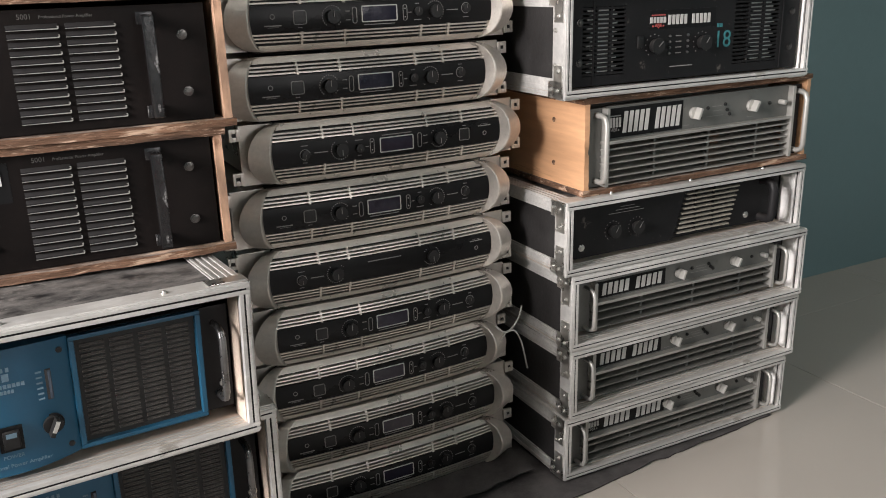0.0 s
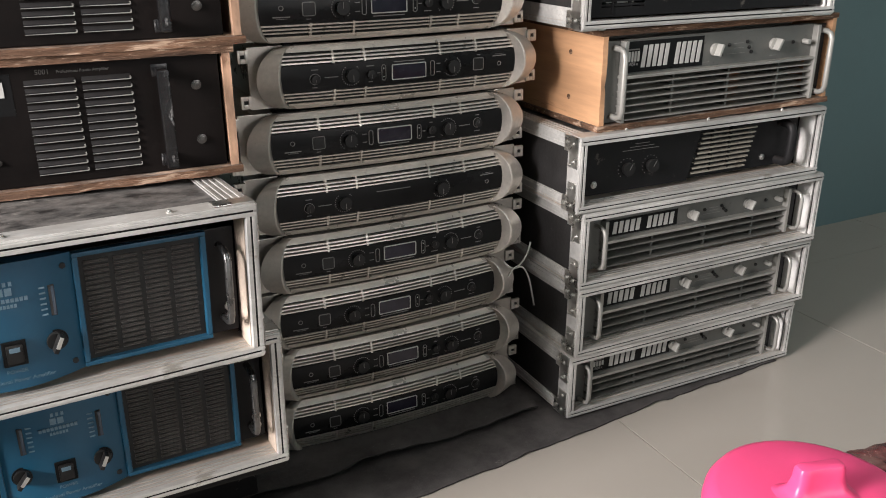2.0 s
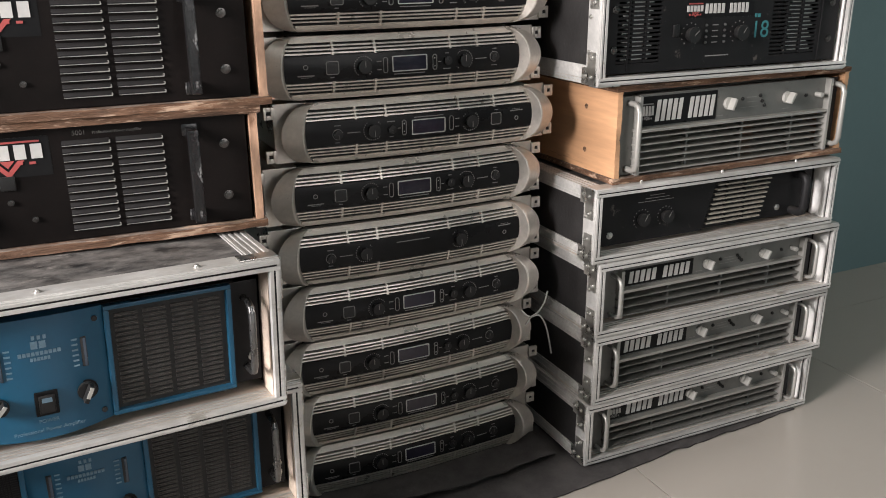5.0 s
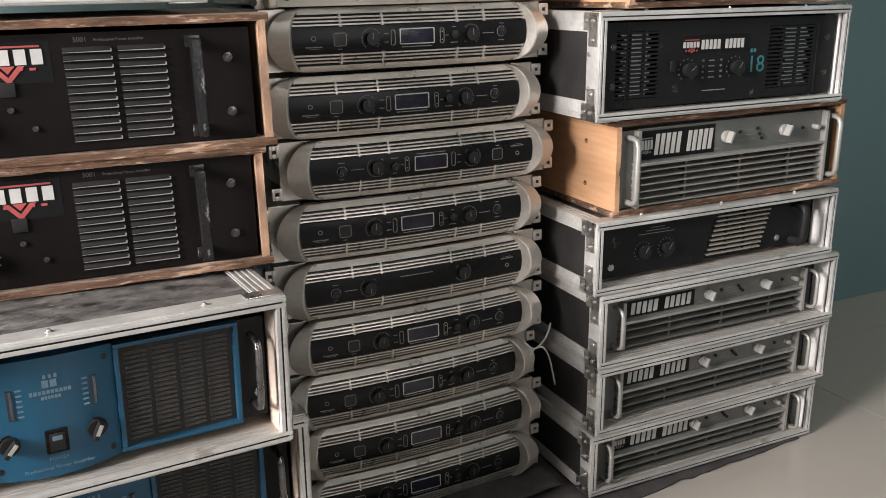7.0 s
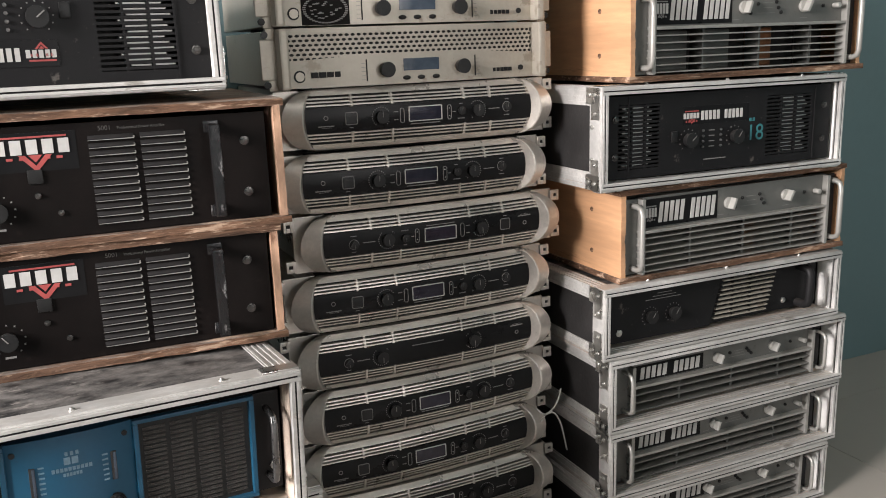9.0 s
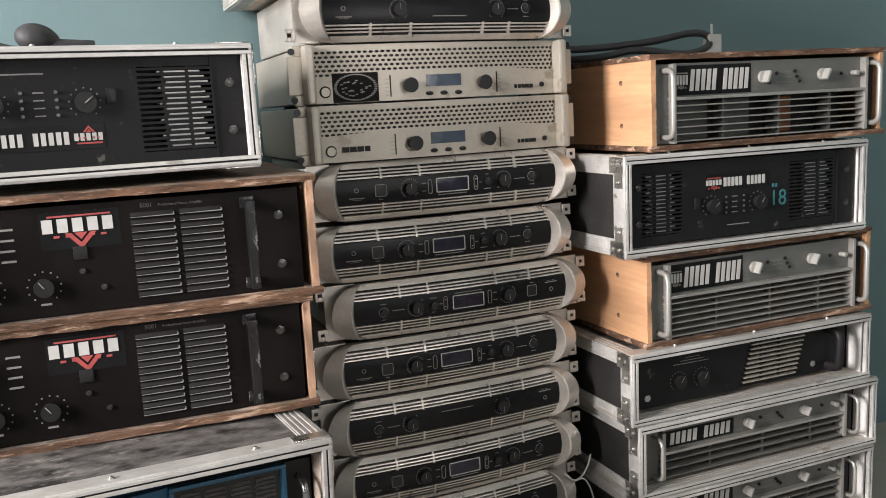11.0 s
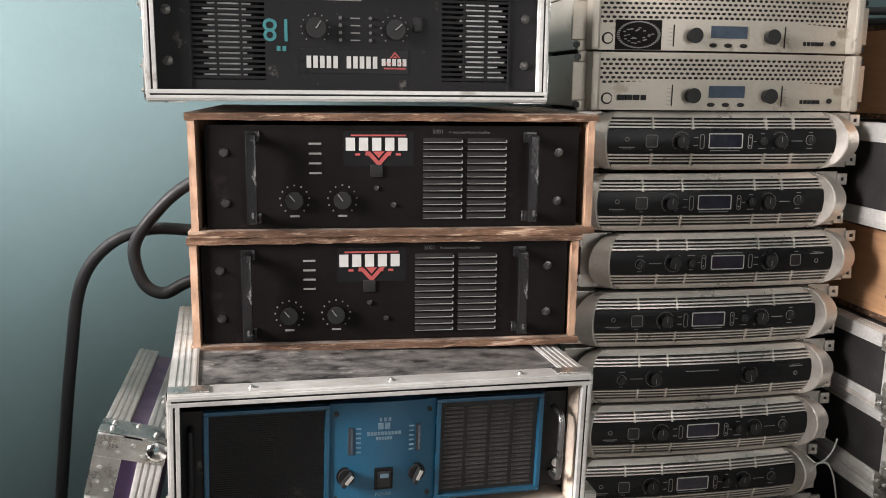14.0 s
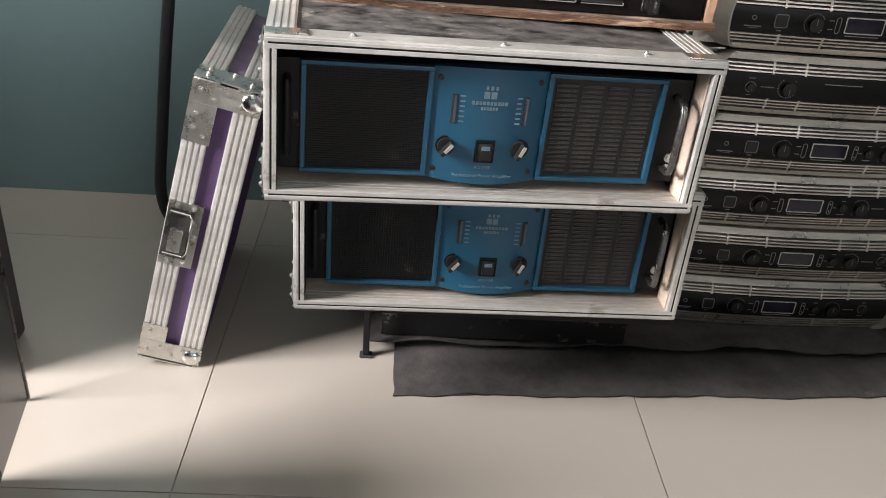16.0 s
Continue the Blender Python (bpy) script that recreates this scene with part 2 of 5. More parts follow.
def lettering(name, body, size, mat, parent, x, y, z, flip=False, label=""):
    """Words standing on a front, facing -y."""
    cu = bpy.data.curves.new(name, "FONT")
    cu.body, cu.size, cu.align_x, cu.extrude = body, size, "CENTER", 0.0002
    tmp = new(name, cu)
    me = bpy.data.meshes.new_from_object(tmp.evaluated_get(bpy.context.evaluated_depsgraph_get()))
    bpy.data.objects.remove(tmp)
    me.materials.clear()
    me.materials.append(mat)
    return bit(name, me, parent, m=pose(x, y, z, 90, 180 if flip else 0, 0))


def bars(bm, x0, x1, y, z0, z1, n, gap=0.18, slant=0.0, depth=0.0008, ragged=()):
    """Plain blocks in place of letters that are not written out."""
    w = (x1 - x0) / n
    for i in range(n):
        if i in ragged:
            continue
        xa, xb = x0 + i * w, x0 + (i + 1 - gap) * w
        vs = box(bm, xa, xb, y - depth, y, z0, z1)
        for v in vs:
            v.co.x += slant * (v.co.z - z0)

# ---- room ----
slab("wall_north", (-2.45, 3.2, 1.70, 1.85, 0, 2.9), WALL, bevel=0)
slab("wall_east", (3.05, 3.2, -2.6, 1.70, 0, 2.9), WALL, bevel=0)
bm = bmesh.new()
for d in ((-0.15, 0.85, 2.1, 2.9), (0.85, 1.70, 0, 2.9), (-2.6, -0.15, 0, 2.9)):
    box(bm, -2.45, -2.3, d[0], d[1], d[2], d[3])
part("wall_west", bm, WALL)
# the opening in this unseen wall is made for the fill lamp
bm = bmesh.new()
for d in ((-2.3, 0.65, 0, 2.9), (2.05, 3.05, 0, 2.9), (0.65, 2.05, 0, 0.72), (0.65, 2.05, 1.78, 2.9)):
    box(bm, d[0], d[1], -2.6, -2.45, d[2], d[3])
part("wall_south", bm, WALL)
slab("ceiling", (-2.45, 3.2, -2.6, 1.85, 2.9, 3.0), CEIL, bevel=0)
for n, k in (("wall_north", ""), ("wall_east", ""), ("wall_west", ""), ("wall_south", "")):
    tagged(bpy.data.objects[n], "teal-painted plaster wall", "wall", kind="structure")
tagged(bpy.data.objects["ceiling"], "plain white ceiling", "ceiling", kind="structure")
floor = tagged(slab("floor", (-2.45, 3.2, -2.6, 1.70, -0.06, -0.0025), GROUT, bevel=0), "glossy cream ceramic tile floor with thin joints", "floor", kind="structure")
ground = tagged(slab("ground", (-60, 60, -60, 60, -0.2, -0.07), GROUT, bevel=0), "bare ground outside the room", "ground", kind="structure")

# ---- amplifiers ----
RACK = 0.4826


def knob_mesh(r, h, mat, pointer=True):
    bm = bmesh.new()
    cyl(bm, (0, -h / 2, 0), r * 0.82, h, seg=24, r2=r)
    if pointer:
        for v in box(bm, -r * 0.09, r * 0.09, -h - 0.0006, -h + 0.0002, -r * 0.1, r * 0.85):
            for f in v.link_faces:
                f.material_index = 1
    me = finish(bm, "knob", mat, 0.0005)
    me.materials.append(PALE)
    return me


def fluted_knob(r, h, mat):
    """A knob with a flat grip across it."""
    bm = bmesh.new()
    cyl(bm, (0, -h * 0.15, 0), r, h * 0.3, seg=24)
    box(bm, -r * 0.24, r * 0.24, -h, -h * 0.3, -r * 0.95, r * 0.95)
    return finish(bm, "knob", mat, 0.0008)


def screw_mesh(r, mat):
    bm = bmesh.new()
    cyl(bm, (0, -0.001, 0), r, 0.002, seg=14, r2=r)
    cyl(bm, (0, -0.0028, 0), r * 0.62, 0.0018, seg=10)
    return finish(bm, "screw", mat, 0.0004)


def tick_ring(r, n, mat, s=0.0009):
    bm = bmesh.new()
    for i in range(n):
        a = math.radians(-50 + 280 * i / (n - 1))
        x, z = r * math.cos(a), r * math.sin(a)
        box(bm, x - s, x + s, -0.0004, 0, z - s, z + s)
    return finish(bm, "scale_marks", mat, smooth=False)


def handle_mesh(h, out, r, mat, name="handle"):
    """A bent bar grip standing off its panel, h high."""
    k = min(0.012, out * 0.6)
    pts = [(0, 0, -h / 2), (0, -out + k, -h / 2), (0, -out + 0.3 * k, -h / 2 + 0.3 * k), (0, -out, -h / 2 + k), (0, -out, h / 2 - k), (0, -out + 0.3 * k, h / 2 - 0.3 * k), (0, -out + k, h / 2), (0, 0, h / 2)]
    bm = bmesh.new()
    sweep(bm, pts, r, 12)
    return finish(bm, name, mat)


def chassis(parent, w, h, d, mat, y0=0.004):
    return slab("chassis", (-w / 2, w / 2, y0, d, 0.004, h - 0.002), mat, parent, 0.002)


# -- barrel-fronted amplifier --
EP_H, EP_D = 0.0915, 0.36


def ep_y(x, z):
    """The bowed front: how far forward it stands at x, z."""
    s = (z - EP_H / 2) / (EP_H / 2)
    return -0.007 - 0.021 * math.sqrt(max(0.0, 1 - (0.95 * s) ** 2)) - 0.010 * (1 - (x / 0.2) ** 2)


def ep_patch(bm, x0, x1, z0, z1, off, depth, nx=12, nz=4, bow=0.0):
    """A solid that follows the bowed front; bow rounds its two ends outwards."""
    def at(i, j, back):
        z = z0 + (z1 - z0) * j / nz
        s = (z - EP_H / 2) / (EP_H / 2)
        e = bow * math.sqrt(max(0.0, 1 - s * s))
        xa, xb = x0 - e, x1 + e
        x = xa + (xb - xa) * i / nx
        return (x, ep_y(x, z) - off + back, z)
    f = [[bm.verts.new(at(i, j, 0)) for j in range(nz + 1)] for i in range(nx + 1)]
    b = [[bm.verts.new(at(i, j, depth)) for j in range(nz + 1)] for i in range(nx + 1)]
    for i in range(nx):
        for j in range(nz):
            bm.faces.new((f[i][j], f[i + 1][j], f[i + 1][j + 1], f[i][j + 1]))
            bm.faces.new((b[i][j], b[i][j + 1], b[i + 1][j + 1], b[i + 1][j]))
    for i in range(nx):
        bm.faces.new((f[i][0], b[i][0], b[i + 1][0], f[i + 1][0]))
        bm.faces.new((f[i][nz], f[i + 1][nz], b[i + 1][nz], b[i][nz]))
    for j in range(nz):
        bm.faces.new((f[0][j], f[0][j + 1], b[0][j + 1], b[0][j]))
        bm.faces.new((f[nx][j], b[nx][j], b[nx][j + 1], f[nx][j + 1]))


def ep_amp(simple, label):
    """An amplifier with a bowed silver front and hoop handles. simple: without a display."""
    a = thing("power_amplifier", label, "amplifier", group="amplifiers in the tall stack")
    slab("chassis", (-0.205, 0.205, 0.004, EP_D, 0.003, EP_H - 0.003), SILVER, a, 0.002, "dusty grey steel chassis")
    # rack ears with their slotted tabs
    for s in (-1, 1):
        bm = bmesh.new()
        box(bm, min(s * 0.19, s * 0.228), max(s * 0.19, s * 0.228), -0.001, 0.003, 0.002, EP_H - 0.002)
        for z in (0.014, EP_H - 0.014):
            for d in ((0.226, 0.2320, -0.009, 0.009), (0.2385, 0.2425, -0.009, 0.009), (0.2320, 0.2385, 0.0028, 0.009), (0.2320, 0.2385, -0.009, -0.0028)):
                box(bm, min(s * d[0], s * d[1]), max(s * d[0], s * d[1]), -0.006, 0.0, z + d[2], z + d[3])
        part("rack_ear", bm, SILVER, a, bevel=0.0007)
        for z in (0.014, EP_H - 0.014):
            slab("ear_slot", (min(s * 0.2295, s * 0.239), max(s * 0.2295, s * 0.239), -0.003, -0.001, z - 0.004, z + 0.004), DARK, a, 0)
    # hoop handles: an inner cheek rising to a rim, then a broad outer band
    for s in (-1, 1):
        bm = bmesh.new()
        rows = []
        n = 20
        for i in range(n + 1):
            t = math.pi * (i / n - 0.5)
            c, z = math.cos(t), EP_H / 2 + (EP_H / 2 - 0.0015) * math.sin(t)
            yb = ep_y(0.180, z)
            line = [(0.168 + 0.0205 * c, yb + 0.004), (0.169 + 0.0275 * c, yb - 0.001 - 0.015 * c), (0.1705 + 0.0285 * c, yb - 0.0012 - 0.0158 * c), (0.176 + 0.0500 * c, -0.008 - 0.026 * c), (0.174 + 0.0490 * c, -0.0055 - 0.024 * c), (0.170 + 0.0225 * c, yb + 0.003 - 0.004 * c)]
            rows.append([bm.verts.new((s * p[0], p[1], z)) for p in line])
        m = len(rows[0])
        for p, q in zip(rows, rows[1:]):
            for j in range(m):
                bm.faces.new((p[j], p[(j + 1) % m], q[(j + 1) % m], q[j]))
        bm.faces.new(rows[0]), bm.faces.new(rows[-1][::-1])
        part("handle", bm, SILVER, a)
    bm = bmesh.new()
    ep_patch(bm, -0.168, 0.168, 0.002, EP_H - 0.002, -0.006, 0.03, 12, 10, 0.0195)
    part("backing", bm, DARK, a)
    for z0, z1, nm in ((0.0012, 0.0100, "bottom_rim"), (EP_H - 0.0100, EP_H - 0.0012, "top_rim")):
        bm = bmesh.new()
        ep_patch(bm, -0.172, 0.172, z0, z1, 0, 0.012, 12, 3, 0.012)
        part(nm, bm, SILVER, a)
    # black window, its vents above and below
    bm = bmesh.new()
    ep_patch(bm, -0.169, 0.169, 0.0275, EP_H - 0.0275, 0.0003, 0.01, 14, 8, 0.0205)
    part("window_panel", bm, GLOSS, a, "glossy black control panel")
    for base in (0.0126, EP_H - 0.0268):
        for k in range(3):
            z = base + k * 0.0050
            bm = bmesh.new()
            ep_patch(bm, -0.169, 0.169, z + 0.0012, z + 0.0034, 0, 0.007, 12, 1, 0.0205)
            part("vent_bar", bm, SILVER, a)
        for x in (-0.118, -0.055, 0.066, 0.113):
            bm = bmesh.new()
            ep_patch(bm, x - 0.0016, x + 0.0016, base - 0.003, base + 0.0165, 0.0002, 0.008, 1, 4)
            part("vent_rib", bm, SILVER, a)
    k1, k2 = knob_mesh(0.0098, 0.0085, KNOB), knob_mesh(0.0065, 0.006, KNOB)
    ring = tick_ring(0.0145, 21, PALE, 0.0007)
    mid = EP_H / 2

    def put(me, x, z, nm="knob"):
        return bit(nm, me, a, x, ep_y(x, z), z)

    def outline(name, x0, x1, z0, z1, w, mat, r=0.001):
        """A thin raised frame with rounded corners."""
        bm = bmesh.new()
        r = min(r, (x1 - x0) / 2, (z1 - z0) / 2)
        rings = []
        for inset in (0.0, w):
            ring = []
            for qx, qz, base in ((x1 - r, z1 - r, 0), (x0 + r, z1 - r, 90), (x0 + r, z0 + r, 180), (x1 - r, z0 + r, 270)):
                for k in range(5):
                    t = math.radians(base + 22.5 * k)
                    ring.append((qx + max(r - inset, 0.0001) * math.cos(t), qz + max(r - inset, 0.0001) * math.sin(t)))
            if r < w and inset:
                ring = [(min(max(px, x0 + w), x1 - w), min(max(pz, z0 + w), z1 - w)) for px, pz in ring]
            rings.append(ring)
        grid = [[bm.verts.new((px, ep_y(px, pz) - off, pz)) for px, pz in ring] for ring, off in ((rings[0], -0.0005), (rings[0], 0.0012), (rings[1], 0.0012), (rings[1], -0.0005))]
        for lo, hi in zip(grid, grid[1:]):
            for k in range(20):
                bm.faces.new((lo[k], lo[(k + 1) % 20], hi[(k + 1) % 20], hi[k]))
        return part(name, bm, mat, a)

    def plate(name, x0, x1, z0, z1, mat, off=0.0008):
        bm = bmesh.new()
        ep_patch(bm, x0, x1, z0, z1, off, 0.002, 4, 2)
        return part(name, bm, mat, a)

    put(k1, -0.074, mid), put(ring, -0.074, mid, "scale_marks")
    put(k1, 0.088, mid), put(ring, 0.088, mid, "scale_marks")
    plate("brand_mark", -0.171, -0.147, mid - 0.0098, mid - 0.0083, PALE)
    plate("brand_mark", -0.166, -0.151, mid - 0.0118, mid - 0.0113, PALE)
    outline("brand_emblem", -0.1625, -0.1555, mid - 0.0005, mid + 0.0065, 0.0009, PALE, 0.0035)
    outline("jack_ring", 0.134, 0.150, mid - 0.006, mid + 0.010, 0.0008, PALE, 0.008)
    plate("caption", 0.137, 0.147, mid - 0.0115, mid - 0.0105, PALE)
    plate("caption", 0.139, 0.146, mid + 0.0135, mid + 0.0145, PALE)
    plate("caption", 0.108, 0.128, mid + 0.0000, mid + 0.0012, PALE)
    put(k2, 0.142, mid + 0.002)
    if simple:
        plate("caption", -0.020, 0.036, mid - 0.010, mid - 0.0088, PALE)
    else:
        outline("power_switch_frame", -0.130, -0.111, mid - 0.009, mid + 0.010, 0.0010, PALE, 0.003)
        plate("power_switch", -0.1285, -0.1125, mid - 0.0075, mid + 0.0085, KNOB, 0.0015)
        outline("display_frame", -0.030, 0.026, mid - 0.0105, mid + 0.0125, 0.0015, WHITE, 0.0022)
        plate("display", -0.0282, 0.0242, mid - 0.0088, mid + 0.0108, LCD, 0.0006)
        for x in (-0.0405, 0.0385):
            outline("button_frame", x - 0.0036, x + 0.0036, mid - 0.0115, mid + 0.0115, 0.0009, PALE, 0.0036)
        put(k2, 0.059, mid + 0.001)
        plate("caption", -0.027, 0.022, mid - 0.0145, mid - 0.0133, PALE)
        for dz in (0.0055, -0.0065):
            plate("caption", -0.054, -0.047, mid + dz, mid + dz + 0.0011, PALE)
        for dz in (-0.006, 0.006):
            plate("button_dot", 0.0378, 0.0392, mid + dz - 0.0007, mid + dz + 0.0007, WHITE, 0.0014)
        plate("caption", 0.044, 0.049, mid - 0.0004, mid + 0.0006, PALE)
        plate("caption", 0.056, 0.062, mid + 0.0115, mid + 0.0125, PALE)
        plate("caption", -0.124, -0.118, mid - 0.0135, mid - 0.0125, PALE)
        plate("caption", 0.053, 0.065, mid - 0.0115, mid - 0.0103, PALE)
    return a


# -- perforated-front amplifier --
def mesh_amp(label, badge):
    a = thing("power_amplifier", label, "amplifier", group="amplifiers in the tall stack")
    h = 0.0885
    chassis(a, 0.43, h, 0.36, XSILVER)
    w = RACK / 2

    def fy(x):
        return -0.006 - 0.016 * (1 - (x / 0.21) ** 2)

    def strip(name, x0, x1, z0, z1, off, depth, mat, arch=0.0, bevel=0):
        """A panel that follows the gentle bow of the front; arch lifts its upper edge in the middle."""
        bm = bmesh.new()
        n = 14
        rows = []
        for i in range(n + 1):
            x = x0 + (x1 - x0) * i / n
            up = arch * (1 - (x / 0.2) ** 2)
            y = fy(x) - off
            rows.append([bm.verts.new(c) for c in ((x, y, z0), (x, y, z1 + up), (x, y + depth, z1 + up), (x, y + depth, z0))])
        for p, q in zip(rows, rows[1:]):
            for j in range(4):
                bm.faces.new((p[j], p[(j + 1) % 4], q[(j + 1) % 4], q[j]))
        bm.faces.new(rows[0]), bm.faces.new(rows[-1][::-1])
        return part(name, bm, mat, a, bevel=bevel)

    strip("lower_panel", -0.205, 0.205, 0.002, 0.0405, 0, 0.02, XSILVER, 0.0075)
    strip("top_rim", -0.205, 0.205, 0.079, h - 0.001, 0, 0.02, XSILVER)
    strip("grille_backing", -0.205, 0.205, 0.04, 0.08, -0.006, 0.01, DARK)
    # perforated sheet: staggered oval holes, each with its wall
    bm = bmesh.new()
    px, pz, cols = 0.0091, 0.0066, 44
    for r in range(6):
        z = 0.0435 + r * pz
        for c in range(cols + 1):
            x = -0.2005 + c * px + (px / 2 if r % 2 else 0)
            if x > 0.2015:
                continue
            hexa = ((px / 2, -pz / 3), (px / 2, pz / 3), (0, 2 * pz / 3), (-px / 2, pz / 3), (-px / 2, -pz / 3), (0, -2 * pz / 3))
            outer, inner, deep = [], [], []
            for k in range(6):
                (ax, az), (bx, bz) = hexa[k], hexa[(k + 1) % 6]
                for qx, qz in ((ax, az), ((ax + bx) / 2, (az + bz) / 2)):
                    t = math.atan2(qz * 1.35, qx)
                    ex, ez = x + 0.0036 * math.cos(t), z + 0.00205 * math.sin(t)
                    outer.append(bm.verts.new((x + qx, fy(x + qx) + 0.0006, z + qz)))
                    inner.append(bm.verts.new((ex, fy(ex) + 0.0006, ez)))
                    deep.append(bm.verts.new((ex, fy(ex) + 0.002, ez)))
            for k in range(12):
                q = (k + 1) % 12
                bm.faces.new((outer[k], outer[q], inner[q], inner[k]))
                bm.faces.new((inner[k], inner[q], deep[q], deep[k]))
    part("honeycomb_grille", bm, XSILVER, a)
    for s in (-1, 1):
        bm = bmesh.new()
        box(bm, min(s * 0.205, s * 0.219), max(s * 0.205, s * 0.219), -0.030, 0.004, 0.001, h - 0.001)
        part("handle", bm, XSILVER, a, bevel=0.004)
        bm = bmesh.new()
        box(bm, min(s * 0.218, s * w), max(s * 0.218, s * w), -0.006, 0.002, 0.016, h - 0.016)
        for z in (0.008, h - 0.008):
            box(bm, min(s * 0.218, s * 0.232), max(s * 0.218, s * 0.232), -0.006, 0.002, z - 0.008, z + 0.008)
        part("rack_ear", bm, XSILVER, a, bevel=0.0015)
        for z in (0.009, h - 0.009):
            bm = bmesh.new()
            cyl(bm, (s * 0.2335, -0.005, z), 0.005, 0.004, seg=14)
            part("screw", bm, KNOB, a)
    k = knob_mesh(0.0115, 0.014, KNOB, False)
    for x in (-0.058, 0.068):
        bit("knob", k, a, x, fy(x), 0.024)
    strip("display_frame", -0.031, 0.032, 0.0195, 0.0405, 0.0006, 0.002, XSILVER)
    strip("display", -0.029, 0.030, 0.021, 0.039, 0.0012, 0.002, LCDB)
    bm = bmesh.new()
    bmesh.ops.create_uvsphere(bm, u_segments=12, v_segments=8, radius=1, matrix=Matrix.LocRotScale((0, 0, 0), None, (0.0065, 0.0025, 0.0034)))
    btn = finish(bm, "button", KNOB)
    for x in (-0.024, 0.0, 0.025):
        bit("button", btn, a, x, fy(x), 0.0105)
    for x in (-0.087, 0.094):
        strip("scale_line", x - 0.001, x + 0.001, 0.008, 0.040, 0.0005, 0.001, BLACKP)
        for i in range(5):
            sx = -1 if x < 0 else 1
            strip("scale_mark", min(x + sx * 0.002, x + sx * 0.008), max(x + sx * 0.002, x + sx * 0.008), 0.010 + i * 0.006, 0.0108 + i * 0.006, 0.0004, 0.001, PALE)
    bm = bmesh.new()
    bars(bm, 0.112, 0.163, fy(0.14) + 0.0008, 0.0125, 0.0185, 7, 0.22, depth=0.002)
    part("model_bars", bm, BLACKP, a)
    bm = bmesh.new()
    cyl(bm, (0.180, fy(0.18), 0.017), 0.0042, 0.006, seg=14)
    part("input_jack", bm, KNOB, a)
    bm = bmesh.new()
    cyl(bm, (-0.187, fy(0.187), 0.019), 0.0088, 0.002, seg=24)
    emblem = part("emblem", bm, BLACKP, a)
    bm = bmesh.new()
    cyl(bm, (-0.187, fy(0.187) - 0.0012, 0.019), 0.0066, 0.002, seg=24)
    part("emblem_disc", bm, XSILVER, emblem)
    if badge:
        strip("round_badge_plate", -0.176, -0.106, 0.0025, 0.046, 0.001, 0.002, BROWNP)
        bm = bmesh.new()
        rnd = random.Random(3)
        for i in range(40):
            t = 2 * math.pi * i / 40
            x, z = -0.141 + 0.031 * math.cos(t), 0.0245 + 0.019 * math.sin(t)
            box(bm, x - 0.0022, x + 0.0022, fy(x) - 0.0017, fy(x), z - 0.0009, z + 0.0009)
        for i in range(26):
            t, q = rnd.random() * 6.283, 0.35 + 0.5 * rnd.random()
            x, z = -0.141 + 0.028 * q * math.cos(t), 0.0245 + 0.016 * q * math.sin(t)
            box(bm, x - 0.002, x + 0.002, fy(x) - 0.0017, fy(x), z - 0.0007, z + 0.0007)
        part("badge_ornament", bm, PALE, a)
    else:
        bm = bmesh.new()
        bars(bm, -0.171, -0.112, fy(-0.14) + 0.0008, 0.0165, 0.0245, 5, 0.14, depth=0.002)
        part("brand_bars", bm, BLACKP, a)
    return a


